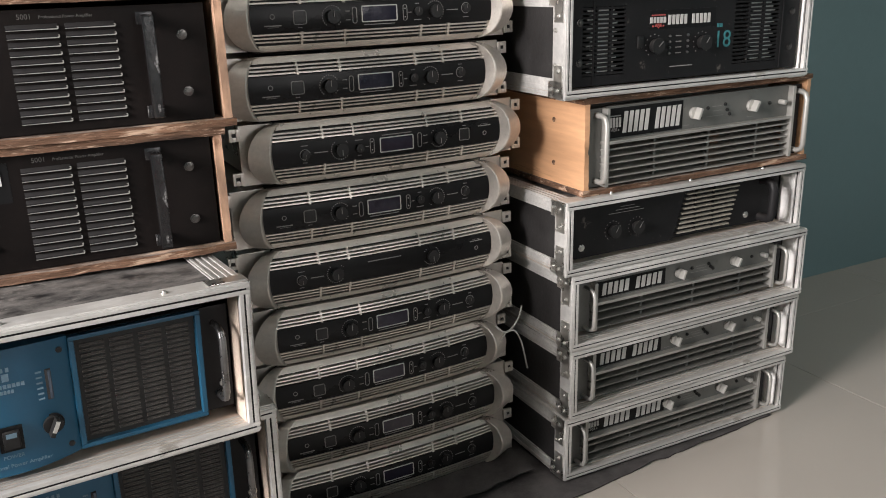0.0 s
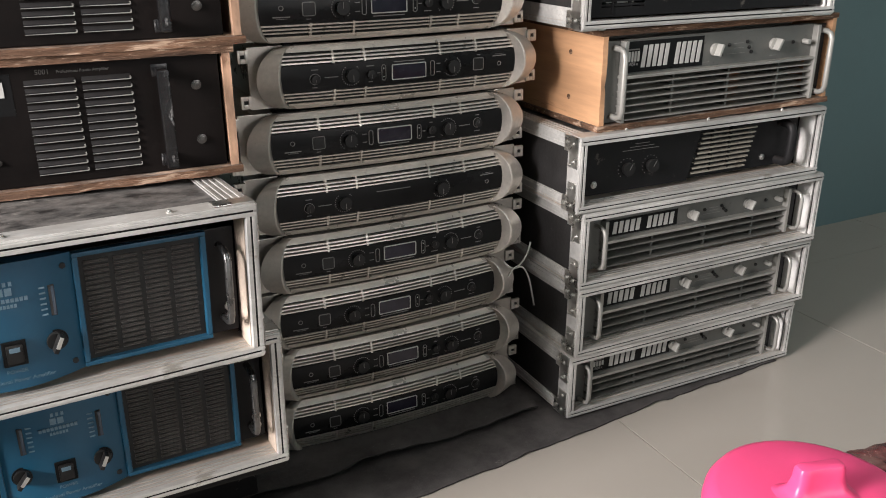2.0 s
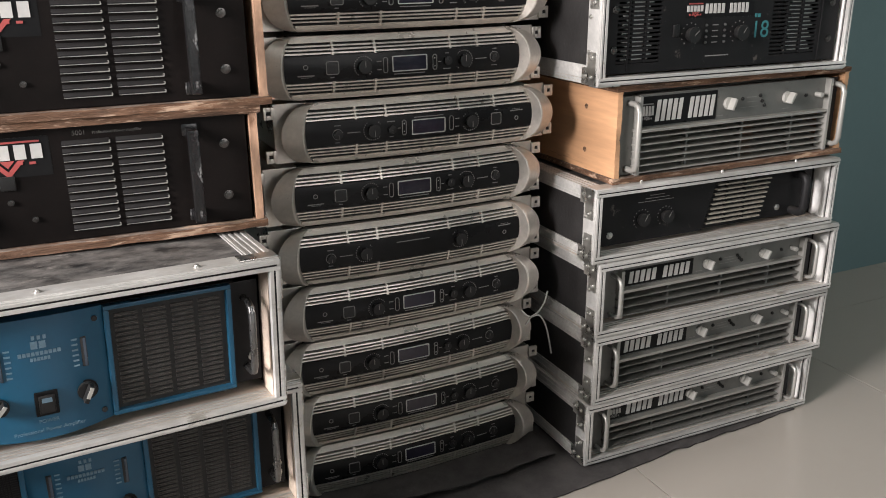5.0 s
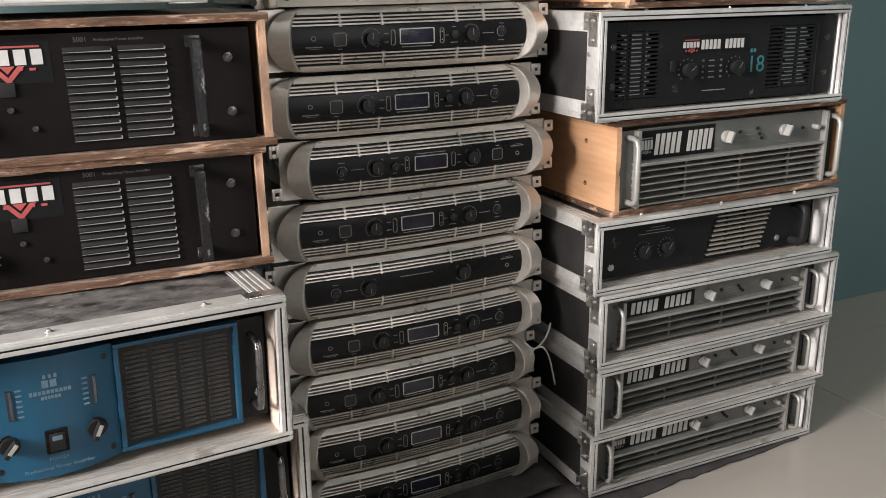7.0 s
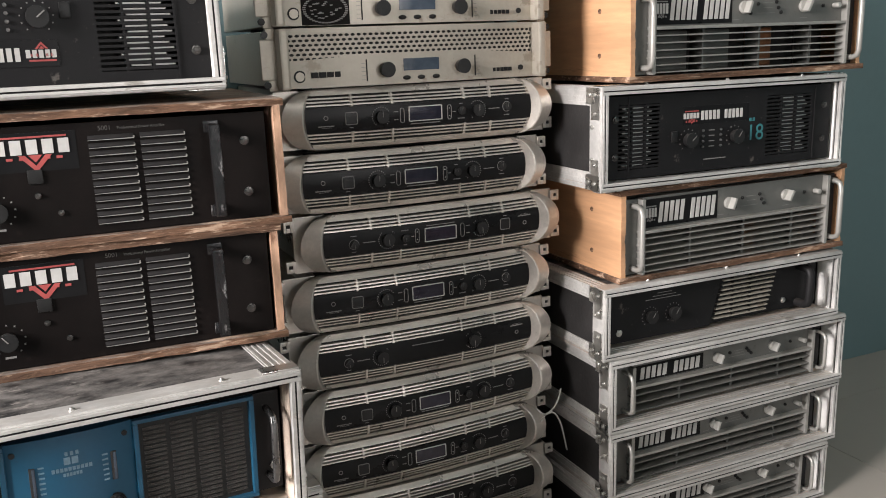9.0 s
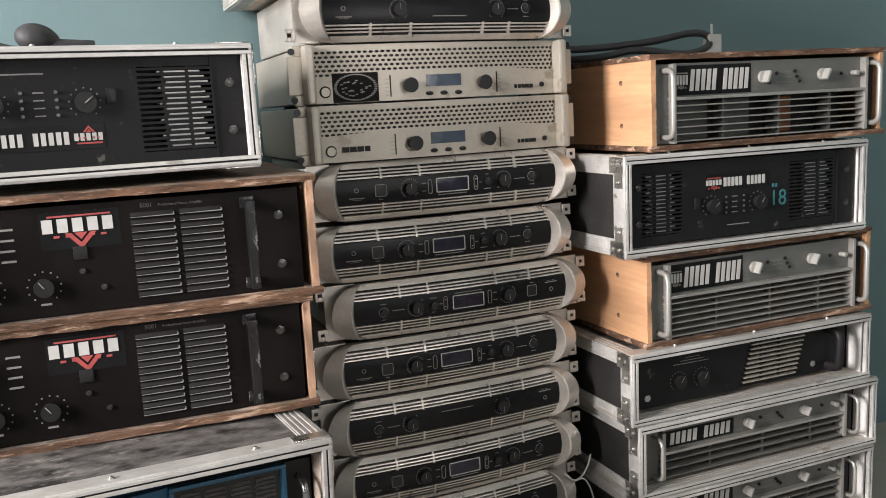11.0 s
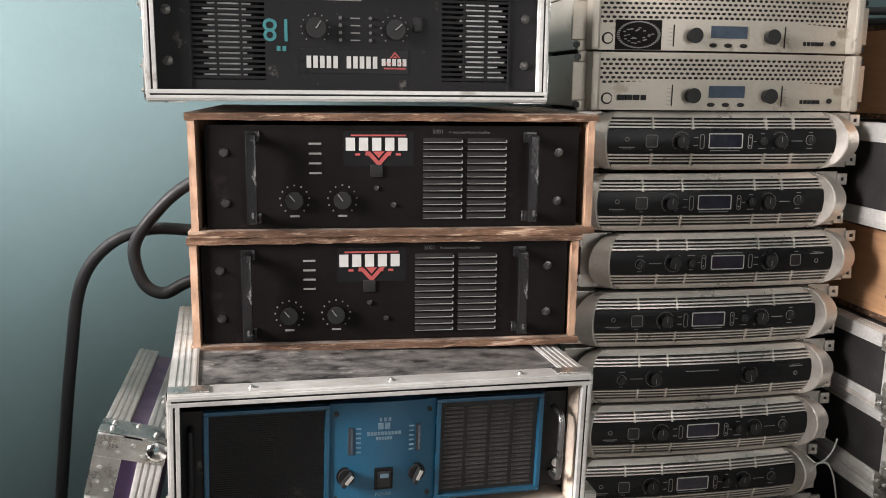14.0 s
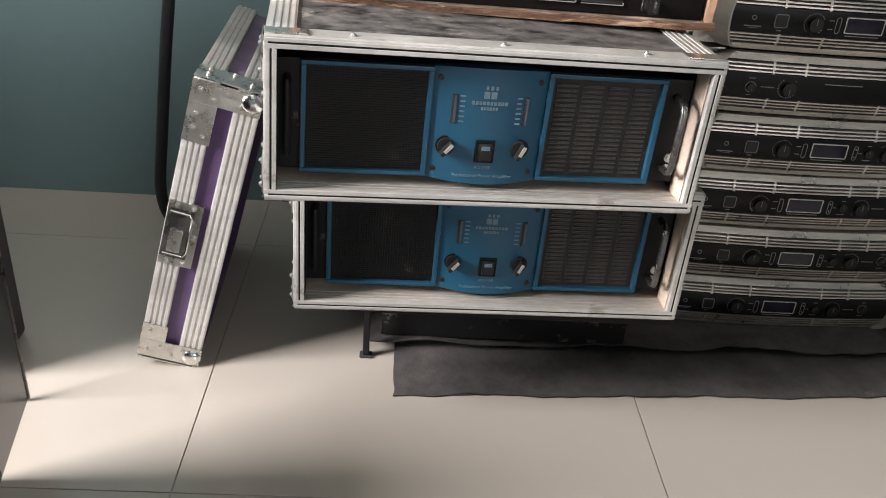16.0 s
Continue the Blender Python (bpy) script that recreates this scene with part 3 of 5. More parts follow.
# -- blue amplifier --
def blue_amp(label):
    a = thing("power_amplifier", label, "amplifier", group="blue amplifiers")
    h = 0.133
    chassis(a, 0.43, h, 0.38, BLACKP)
    for s in (-1, 1):
        slab("rack_ear", (min(s * 0.206, s * 0.240), max(s * 0.206, s * 0.240), -0.001, 0.003, 0.002, h - 0.002), BLACKP, a, 0.001)
    hm = handle_mesh(0.088, 0.030, 0.0042, DULL)
    # left handle is black because its shade is put into the colour
    bit("handle", handle_mesh(0.088, 0.014, 0.004, BLACKP), a, -0.2255, -0.001, h / 2), bit("handle", hm, a, 0.2225, -0.001, h / 2)
    sc = screw_mesh(0.006, STEEL)
    for s in (-1, 1):
        for z in (0.02, 0.034):
            bit("screw", sc, a, s * 0.230, -0.001, z) if s > 0 else None
    for s in (-1, 1):
        x0, x1 = (-0.211, -0.0655) if s < 0 else (0.0655, 0.206)
        bm = bmesh.new()
        b = 0.006
        for d in ((x0, x1, 0.001, b), (x0, x1, h - b, h - 0.001), (x0, x0 + b, b, h - b), (x1 - b, x1, b, h - b)):
            box(bm, d[0], d[1], -0.010, -0.001, d[2], d[3])
        part("grille_frame", bm, BLUE, a, bevel=0.0012)
        slab("grille_backing", (x0 + b, x1 - b, -0.003, -0.001, b, h - b), DARK, a, 0)
        if s > 0:
            lv = bmesh.new()
            vs = box(lv, -0.0125, 0.0125, -0.0052, -0.003, 0, 0.0012)
            box(lv, -0.0125, 0.0125, -0.0045, -0.003, 0.0012, 0.003)
            lou = finish(lv, "louvre", LOUV)
            for c in range(4):
                for r in range(19):
                    bit("louvre", lou, a, x0 + 0.0240 + c * 0.0305, 0, 0.012 + r * 0.0058)
        else:
            bm = bmesh.new()
            for i in range(40):
                box(bm, x0 + b, x1 - b, -0.0042, -0.003, b + 0.0008 + i * 0.00292, b + 0.0020 + i * 0.00292)
            for i in range(37):
                box(bm, x0 + b + 0.001 + i * 0.0034, x0 + b + 0.0022 + i * 0.0034, -0.0048, -0.0040, b, h - b)
            part("wire_mesh_grille", bm, BLACKP, a)
    # middle panel, bowed forward
    bm = bmesh.new()
    rows = []
    for i in range(13):
        x = -0.0655 + 0.131 * i / 12
        q = 1 - (x / 0.0655) ** 2
        y, dz = -0.006 - 0.012 * q, 0.003 * q
        rows.append([bm.verts.new(c) for c in ((x, y, 0.0 - dz), (x, y, h + dz), (x, 0, h + dz), (x, 0, 0.0 - dz))])
    for p, q in zip(rows, rows[1:]):
        for j in range(4):
            bm.faces.new((p[j], p[(j + 1) % 4], q[(j + 1) % 4], q[j]))
    bm.faces.new(rows[0]), bm.faces.new(rows[-1][::-1])
    part("control_panel", bm, BLUE, a)

    def py(x):
        return -0.006 - 0.012 * (1 - (x / 0.0655) ** 2)

    kn = fluted_knob(0.0100, 0.017, KNOB)
    gl = slab_mesh("pointer", (-0.0022, 0.0016, -0.0182, -0.017, -0.0035, 0.0094), GREYKNOB)
    for x, ang in ((-0.046, 40), (0.040, 25)):
        bm = bmesh.new()
        cyl(bm, (x, py(x), 0.042), 0.0118, 0.001, seg=28)
        part("knob_dial", bm, BLACKP, a)
        k = bit("knob", kn, a, m=pose(x, py(x), 0.042, 0, ang, 0))
        bit("pointer", gl, k)
    slab("power_switch_frame", (-0.0125, 0.0105, py(0) - 0.002, py(0), 0.025, 0.053), GLOSS, a, 0.0015)
    slab("power_switch", (-0.009, 0.007, py(0) - 0.006, py(0) - 0.002, 0.029, 0.049), KNOB, a, 0.0015)
    slab("switch_mark", (-0.006, 0.004, py(0) - 0.0066, py(0) - 0.006, 0.042, 0.047), BLUEPRINT, a, 0)
    for x, s in ((-0.041, 1), (0.042, -1)):
        slab("meter_slot", (x - 0.003, x + 0.003, py(x) - 0.0015, py(x) + 0.003, 0.070, 0.104), DARK, a, 0.0006)
        slab("meter_glass", (x - 0.0005, x + 0.0026, py(x) - 0.0024, py(x), 0.071, 0.103), LCDB, a, 0.0003)
        for i in range(6):
            xx = x + s * 0.009
            slab("meter_mark", (xx - 0.003, xx + 0.003, py(xx) - 0.0006, py(xx) + 0.002, 0.072 + i * 0.006, 0.0738 + i * 0.006), BLUEPRINT, a, 0)
    bm = bmesh.new()
    bars(bm, -0.022, 0.020, py(0) + 0.0012, 0.0945, 0.0985, 10, 0.25, depth=0.0018)
    bars(bm, -0.011, 0.009, py(0) + 0.0004, 0.0885, 0.0920, 6, 0.25, depth=0.0012)
    part("brand_bars", bm, BLUEPRINT, a)
    bm = bmesh.new()
    bars(bm, -0.009, 0.007, py(0) + 0.0004, 0.102, 0.110, 2, 0.2, depth=0.0012)
    for i in range(3):
        box(bm, -0.0075 + i * 0.0055, -0.0045 + i * 0.0055, py(0) - 0.0008, py(0), 0.112, 0.1165)
    part("emblem", bm, BLUEPRINT, a)
    lettering("switch_lettering", "POWER", 0.0058, BLUEPRINT, a, -0.001, py(0) - 0.0004, 0.0165)
    lettering("lettering", "Professional Power Amplifier", 0.0060, BLUEPRINT, a, -0.001, py(0.0) - 0.0008, 0.0065)
    for x in (-0.058, 0.056):
        for z in (0.012, h - 0.012):
            bm = bmesh.new()
            cyl(bm, (x, py(x) - 0.0006, z), 0.0032, 0.002, seg=12)
            part("screw", bm, KNOB, a)
    return a


# -- black louvred amplifier --
def louvre_amp(label):
    a = thing("power_amplifier", label, "amplifier", group="black louvred amplifiers")
    h = 0.132
    chassis(a, 0.43, h, 0.36, BLACKP)
    slab("front_panel", (-0.2413, 0.2413, -0.0035, 0.003, 0, h), BROWNP, a, 0.001, "brownish black front panel")
    bm = bmesh.new()
    box(bm, -0.0255, 0.0255, -0.0062, -0.0035, 0.0, 0.0022)
    vs = box(bm, -0.0255, 0.0255, -0.0062, -0.0035, 0.0022, 0.0060)
    for v in vs:
        if v.co.z > 0.004 and v.co.y < -0.005:
            v.co.y = -0.0036
    lou = finish(bm, "louvre", BLACKP, 0.0004)
    # highlight along each louvre built as a pale sliver, fuller at its right end
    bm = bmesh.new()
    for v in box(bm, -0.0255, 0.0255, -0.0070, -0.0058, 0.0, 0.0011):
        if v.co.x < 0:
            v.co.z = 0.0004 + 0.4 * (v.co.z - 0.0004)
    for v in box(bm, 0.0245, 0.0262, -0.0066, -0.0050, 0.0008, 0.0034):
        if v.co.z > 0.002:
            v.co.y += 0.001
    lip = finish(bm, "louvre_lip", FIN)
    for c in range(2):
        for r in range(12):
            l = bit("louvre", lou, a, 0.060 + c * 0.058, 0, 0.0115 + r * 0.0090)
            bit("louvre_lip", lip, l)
    bm = bmesh.new()
    box(bm, -0.0065, 0.0065, -0.031, -0.024, -0.056, 0.056)
    for e in (-1, 1):
        box(bm, -0.0060, 0.0060, -0.026, 0.0, e * 0.050 - 0.006, e * 0.050 + 0.006)
    hm = finish(bm, "handle", CHIPPED, 0.0022)
    for x in (-0.182, 0.175):
        hd = bit("handle", hm, a, x, -0.0035, h / 2)
        for s in (-1, 1):
            slab("handle_foot", (-0.009, 0.009, -0.003, 0, s * 0.052 - 0.007, s * 0.052 + 0.007), CHIPPED, hd, 0.001)
    sc = screw_mesh(0.0058, WORN)
    for x in (-0.218, 0.214):
        for z in (0.034, h - 0.034):
            bit("screw", sc, a, x, -0.0035, z)
    kn, ring = knob_mesh(0.0115, 0.011, KNOB), tick_ring(0.0185, 11, PALE, 0.0009)
    for x, ang in ((-0.131, -40), (-0.070, -35)):
        bit("knob", kn, a, m=pose(x, -0.0035, 0.037, 0, ang, 0))
        bit("scale_marks", ring, a, x, -0.0035, 0.037)
        slab("caption", (x - 0.006, x + 0.006, -0.0041, -0.0035, 0.0145, 0.017), PALE, a, 0)
    for i in range(4):
        slab("caption", (-0.112, -0.096, -0.0041, -0.0035, 0.070 + i * 0.0125, 0.0725 + i * 0.0125), PALE, a, 0)
    lettering("lettering", "5001", 0.0075, FAINT, a, 0.054, -0.0037, h - 0.0100)
    lettering("lettering", "Professional Power Amplifier", 0.0046, FAINT, a, 0.095, -0.0037, h - 0.0098)
    slab("emblem_sheet", (-0.068, 0.022, -0.0038, -0.0035, 0.080, 0.1245), GLOSS, a, 0)
    slab("rocker_switch", (-0.034, -0.018, -0.006, -0.0035, 0.066, 0.082), KNOB, a, 0.001)
    sm = screw_mesh(0.0036, WORN)
    bit("indicator", sm, a, -0.026, -0.0035, 0.052), bit("indicator", sm, a, -0.004, -0.0035, 0.030)
    logo(a, -0.023, -0.0039, 0.1000, 0.084, 0.0165)
    return a


def logo(parent, x, y, z, w, h, flip=False, red=True):
    """A maker's emblem as plain blocks: a light row over a red triangle."""
    s = -1 if flip else 1
    bm = bmesh.new()
    bars(bm, x - w / 2, x + w / 2, y, z, z + h, 5, 0.30, 0.0)
    part("emblem_print", bm, WHITE, parent)["kind"] = "stuff"
    bm = bmesh.new()
    top = z + h + 0.003 if not flip else z - 0.003
    box(bm, x - w * 0.42, x + w * 0.42, y - 0.0006, y, top - 0.001, top + 0.001)
    bars(bm, x - w * 0.36, x + w * 0.42, y, z - s * 0.004 - 0.0022, z - s * 0.004 + 0.0006, 5, 0.5, ragged=(2,))
    z0 = (z - 0.001) if not flip else (z + h + 0.001)
    for k in (0.235, 0.10):
        vs = [bm.verts.new((x + dx * w, y - 0.0006, z0 - s * dz * w)) for dx, dz in ((-k * 0.9, 0), (k * 0.9, 0), (0, k))]
        ws = [bm.verts.new((v.co.x, y + 0.0006, v.co.z)) for v in vs]
        if k > 0.2:
            vi = [bm.verts.new((x + dx * w, y - 0.0006, z0 - s * dz * w)) for dx, dz in ((-k * 0.55, 0), (k * 0.55, 0), (0, k * 0.62))]
            for i, j in ((0, 2), (2, 1)):
                bm.faces.new((vs[i], vs[j], vi[j], vi[i]))
        else:
            bm.faces.new(vs)
    part("emblem_triangle", bm, RED if red else PALE, parent)


# -- flat black amplifier with side vents --
def vent_amp(label, flip, vents, cx):
    a = thing("power_amplifier", label, "amplifier", group="vented black amplifiers")
    h = 0.132
    chassis(a, 0.43, h, 0.36, BLACKP, 0.03)
    s = -1 if flip else 1
    bm = bmesh.new()
    t = -0.0035
    xs, zs, grid = (-0.2413, *vents, 0.2413), (0, 0.014, h - 0.014, h), {}
    for i, x in enumerate(xs):
        for j, z in enumerate(zs):
            grid[i, j] = bm.verts.new((x, t, z))
    for i in range(5):
        for j in range(3):
            if not (j == 1 and i in (1, 3)):
                bm.faces.new((grid[i, j], grid[i + 1, j], grid[i + 1, j + 1], grid[i, j + 1]))
    ext = bmesh.ops.extrude_face_region(bm, geom=list(bm.faces))["geom"]
    bmesh.ops.translate(bm, verts=[v for v in ext if isinstance(v, bmesh.types.BMVert)], vec=(0, 0.0055, 0))
    part("front_panel", bm, BLACKP, a)
    for x0, x1 in (vents[:2], vents[2:]):
        wv = x1 - x0
        slab("vent_backing", (x0, x1, 0.024, 0.026, 0.01, h - 0.01), DARK, a, 0)
        bar = slab_mesh("vent_bar", (0, wv, t, 0.002, -0.0016, 0.0016), BLACKP)
        for i in range(16):
            bit("vent_bar", bar, a, x0, 0, 0.0170 + i * 0.00655)
        for k in (wv / 3, 2 * wv / 3):
            slab("vent_rib", (x0 + k - 0.0016, x0 + k + 0.0016, t + 0.0003, 0.002, 0.014, h - 0.014), BLACKP, a, 0)
        fin = slab_mesh("heat_sink_fin", (0, 0.052, 0.0022, 0.022, -0.0009, 0.0009), ALU)
        for i in range(15):
            bit("heat_sink_fin", fin, a, x0 + (wv - 0.056 - 0.005 * (i % 3) if x0 > 0 else 0.012 + 0.006 * (i % 2)), 0, 0.0203 + i * 0.00655)
    kn, ring = knob_mesh(0.0125, 0.012, KNOB), tick_ring(0.0175, 11, PALE, 0.0008)
    zz = h / 2 - s * 0.012
    for x, ang in ((-0.062, 50), (0.038, 35)):
        bit("knob", kn, a, m=pose(cx + s * x, t, zz, 0, ang, 0))
        bit("scale_marks", ring, a, cx + s * x, t, zz)
    led = screw_mesh(0.0022, DULL)
    for x in (-0.031, 0.007):
        for i in range(4):
            bit("indicator", led, a, cx + s * x, t, zz - 0.0135 + i * 0.009)
    for i in range(4):
        slab("caption", (cx + s * -0.012 - 0.006, cx + s * -0.012 + 0.006, t - 0.0005, t, zz - 0.0145 + i * 0.009, zz - 0.0130 + i * 0.009), PALE, a, 0)
    slab("caption", (cx - 0.028, cx + 0.020, t - 0.0005, t, h / 2 - s * 0.047 - 0.0008, h / 2 - s * 0.047 + 0.0008), PALE, a, 0)
    slab("rocker_switch", (cx + s * -0.092 - 0.006, cx + s * -0.092 + 0.006, t - 0.003, t, zz - 0.002, zz + 0.016), KNOB, a, 0.001)
    lz = h / 2 + s * 0.028
    slab("label_plate", (cx * 0.8 + s * -0.008 - 0.070, cx * 0.8 + s * -0.008 + 0.070, t - 0.0006, t, lz - 0.015, lz + 0.015), GLOSS, a, 0.0003)
    bm = bmesh.new()
    lo, hi = sorted((cx * 0.8 + s * -0.040, cx * 0.8 + s * 0.052))
    bars(bm, lo, hi, t - 0.0006, lz - 0.0085, lz + 0.0065, 11, 0.34, ragged=(5,))
    part("label_print", bm, WHITE, a)["kind"] = "stuff"
    logo(a, cx * 0.8 + s * -0.060, t - 0.0006, lz - 0.005, 0.034, 0.009, flip)
    lettering("model_number", "18", 0.039, TEALP, a, cx + s * 0.084, t - 0.0004, zz + s * 0.002 - (0.012 if not flip else -0.012), flip)
    bm = bmesh.new()
    bars(bm, cx + s * 0.078 - 0.008, cx + s * 0.078 + 0.006, t, zz + s * 0.0255 - 0.003, zz + s * 0.0255 + 0.003, 2, 0.35)
    part("model_bars", bm, TEALP, a)
    sc = screw_mesh(0.0060, WORN)
    for x in (-0.218, 0.218):
        slab("ear_fold", (x - 0.016 * (1 if x > 0 else -1) - 0.0012, x - 0.016 * (1 if x > 0 else -1) + 0.0012, t - 0.002, t, 0.002, h - 0.002), BLACKP, a, 0)
        for z in (0.036, h - 0.036):
            bit("screw", sc, a, x + (0.006 if x > 0 else -0.010), t, z)
    return a


# -- grey amplifier with wide fins --
def fin_amp(label, h=0.088, shift=0.0):
    a = thing("power_amplifier", label, "amplifier", group="grey finned amplifiers")
    chassis(a, 0.43, h, 0.34, GREY, 0.05)
    split = h * 0.56
    slab("front_panel", (-0.205, 0.215, -0.004, 0.01, split, h), GREY, a, 0.001)
    slab("fin_shelf", (-0.215, 0.205, -0.016, 0.004, split - 0.0025, split + 0.0025), FIN, a, 0.001)
    n = 6 if h > 0.1 else 3
    fin = slab_mesh("fin", (-0.215, 0.205, -0.012, 0.02, -0.0011, 0.0011), FIN if h > 0.1 else GREY, 0.0004)
    for i in range(n):
        bit("fin", fin, a, 0, 0, 0.004 + i * (split - 0.004) / n)
    slab("opening_backing", (-0.215, 0.215, 0.046, 0.049, 0, split), DARK, a, 0)
    for x in (-0.10, 0.02, 0.135):
        slab("fin_post", (x - 0.002, x + 0.002, -0.002, 0.03, 0.002, split - 0.002), GREY, a, 0)
    for x0, x1, mt in ((-0.20, -0.11, GREY), (-0.085, -0.02, GREY), (0.03, 0.075, COPPER if h > 0.1 else GREY), (0.145, 0.17, FIN)):
        slab("transformer", (x0, x1, 0.026, 0.046, 0.004, split - 0.004), mt, a, 0.003)
    for s in (-1, 1):
        slab("rack_ear", (min(s * 0.212, s * 0.238), max(s * 0.212, s * 0.238), -0.003, 0.001, 0.001, h - 0.001), GREY if s < 0 else BLACKP, a, 0.001)
        slab("end_plate", (min(s * 0.206, s * 0.213), max(s * 0.206, s * 0.213), -0.016, 0.006, 0.001, h - 0.001), FIN, a, 0.001)
    hm = handle_mesh(h * 0.82, 0.028, 0.0048 if h > 0.1 else 0.0036, FIN)
    bit("handle", hm, a, -0.224, -0.003, h / 2), bit("handle", hm, a, 0.224, -0.003, h / 2)
    y = -0.004
    top = h - 0.004
    lo = split + 0.005
    slab("label_plate", (-0.204, -0.044 if h > 0.1 else -0.050 + shift, y - 0.0008, y, lo, top), GLOSS, a, 0.0004)
    bm = bmesh.new()
    mid, hh = (lo + top) / 2, (top - lo) * 0.36
    t0, t1 = (-0.172, -0.048) if h > 0.1 else (-0.190 + shift, -0.056 + shift)
    bars(bm, t0, t1, y - 0.0008, mid - hh, mid + hh, 11, 0.34, 0.10, ragged=(5,))
    part("label_print", bm, WHITE, a)["kind"] = "stuff"
    if h > 0.1 or shift:
        logo(a, -0.189, y - 0.0008, mid - hh * 0.4, 0.030, hh * 0.9, red=False)
    kn = fluted_knob(0.0105 if h > 0.1 else 0.009, 0.018, GREYKNOB)
    for x in (-0.019, 0.114):
        bit("knob", kn, a, m=pose(x, y, mid, 0, 20 if x < 0 else 28, 0))
    led = screw_mesh(0.0032, KNOB)
    for x, dz in ((0.012, 0.3), (0.052, 0.45), (0.057, -0.1), (-0.004, -0.55), (0.063, -0.55), (0.160, 0.0)):
        bit("indicator", led, a, x, y, mid + dz * hh)
    for x0, x1, dz in ((0.022, 0.044, 0.35), (0.024, 0.046, -0.1), (0.010, 0.05, -0.6), (0.108, 0.124, -1.15), (-0.042, -0.028, -1.15)):
        slab("caption", (x0, x1, y - 0.0004, y, mid + dz * hh, mid + dz * hh + 0.0009), PALE, a, 0)
    bm = bmesh.new()
    cyl(bm, (0.186, y - 0.007, mid), 0.0045, 0.014, seg=14)
    part("toggle_switch", bm, GREYKNOB, a, bevel=0.001)
    return a


# -- black amplifier with a slanted white grille --
def slant_amp(label):
    a = thing("power_amplifier", label, "amplifier")
    h = 0.088
    chassis(a, 0.43, h, 0.34, BLACKP, 0.02)
    slab("front_panel", (-0.2413, 0.2413, 0.004, 0.012, 0, h), BLACKP, a, 0.001)
    bm = bmesh.new()
    lo = [(-0.235, 0.0), (-0.022, 0.0), (0.004, h), (-0.235, h)]
    f = [bm.verts.new((x, -0.003, z)) for x, z in lo]
    b = [bm.verts.new((x, 0.004, z)) for x, z in lo]
    bm.faces.new(f), bm.faces.new(b[::-1])
    for i in range(4):
        bm.faces.new((f[i], b[i], b[(i + 1) % 4], f[(i + 1) % 4]))
    part("control_panel", bm, BLACKP, a)
    for i in range(9):
        z = 0.010 + i * 0.0085
        x0 = -0.014 + 0.026 * z / h
        slab("grille_slat", (x0, x0 + 0.124, -0.003, 0.004, z - 0.0013, z + 0.0013), XSILVER, a, 0)
    for x in (0.030, 0.072):
        slab("grille_rib", (x, x + 0.003, -0.001, 0.004, 0.006, h - 0.006), BLACKP, a, 0)
    kn, ring = knob_mesh(0.0115, 0.010, KNOB), tick_ring(0.0165, 13, PALE, 0.0007)
    for x in (-0.155, -0.105):
        bit("knob", kn, a, m=pose(x, -0.003, 0.038, 0, 30, 0))
        bit("scale_marks", ring, a, x, -0.003, 0.038)
    for x0, x1, z in ((-0.165, -0.09, 0.067), (-0.15, -0.10, 0.072), (-0.14, -0.11, 0.077)):
        slab("caption", (x0, x1, -0.0035, -0.003, z, z + 0.0009), PALE, a, 0)
    sc = screw_mesh(0.006, STEEL)
    bit("screw", sc, a, 0.160, 0.004, 0.018), bit("screw", sc, a, -0.22, -0.003, 0.018)
    hm = handle_mesh(0.07, 0.03, 0.008, BLACKP)
    bit("handle", hm, a, 0.196, 0.004, h / 2)
    return a


# ---- cases ----
def profile_rail(bm, axis, a0, a1, p, q, w1, w2, out1, out2):
    """An L-shaped ridged edge moulding along an axis. p, q: the corner; w1, w2: the two flanges."""
    def add(lo, hi, u0, u1, v0, v1):
        if axis == "x":
            box(bm, lo, hi, u0, u1, v0, v1)
        elif axis == "y":
            box(bm, u0, u1, lo, hi, v0, v1)
        else:
            box(bm, u0, u1, v0, v1, lo, hi)
    t = 0.002
    add(a0, a1, *sorted((p, p + out1 * w1)), *sorted((q - out2 * t, q)))
    add(a0, a1, *sorted((p - out1 * t, p)), *sorted((q - out2 * t, q + out2 * w2)))
    n1, n2 = max(2, int(w1 / 0.007)), max(2, int(w2 / 0.007))
    for i in range(n1):
        c = p + out1 * w1 * (i + 0.5) / n1
        add(a0, a1, c - 0.0014, c + 0.0014, *sorted((q - out2 * t, q - out2 * (t + 0.0009))))
    for i in range(n2):
        c = q + out2 * w2 * (i + 0.5) / n2
        add(a0, a1, *sorted((p - out1 * t, p - out1 * (t + 0.0009))), c - 0.0014, c + 0.0014)


RIVET = screw_mesh(0.0036, STEEL)


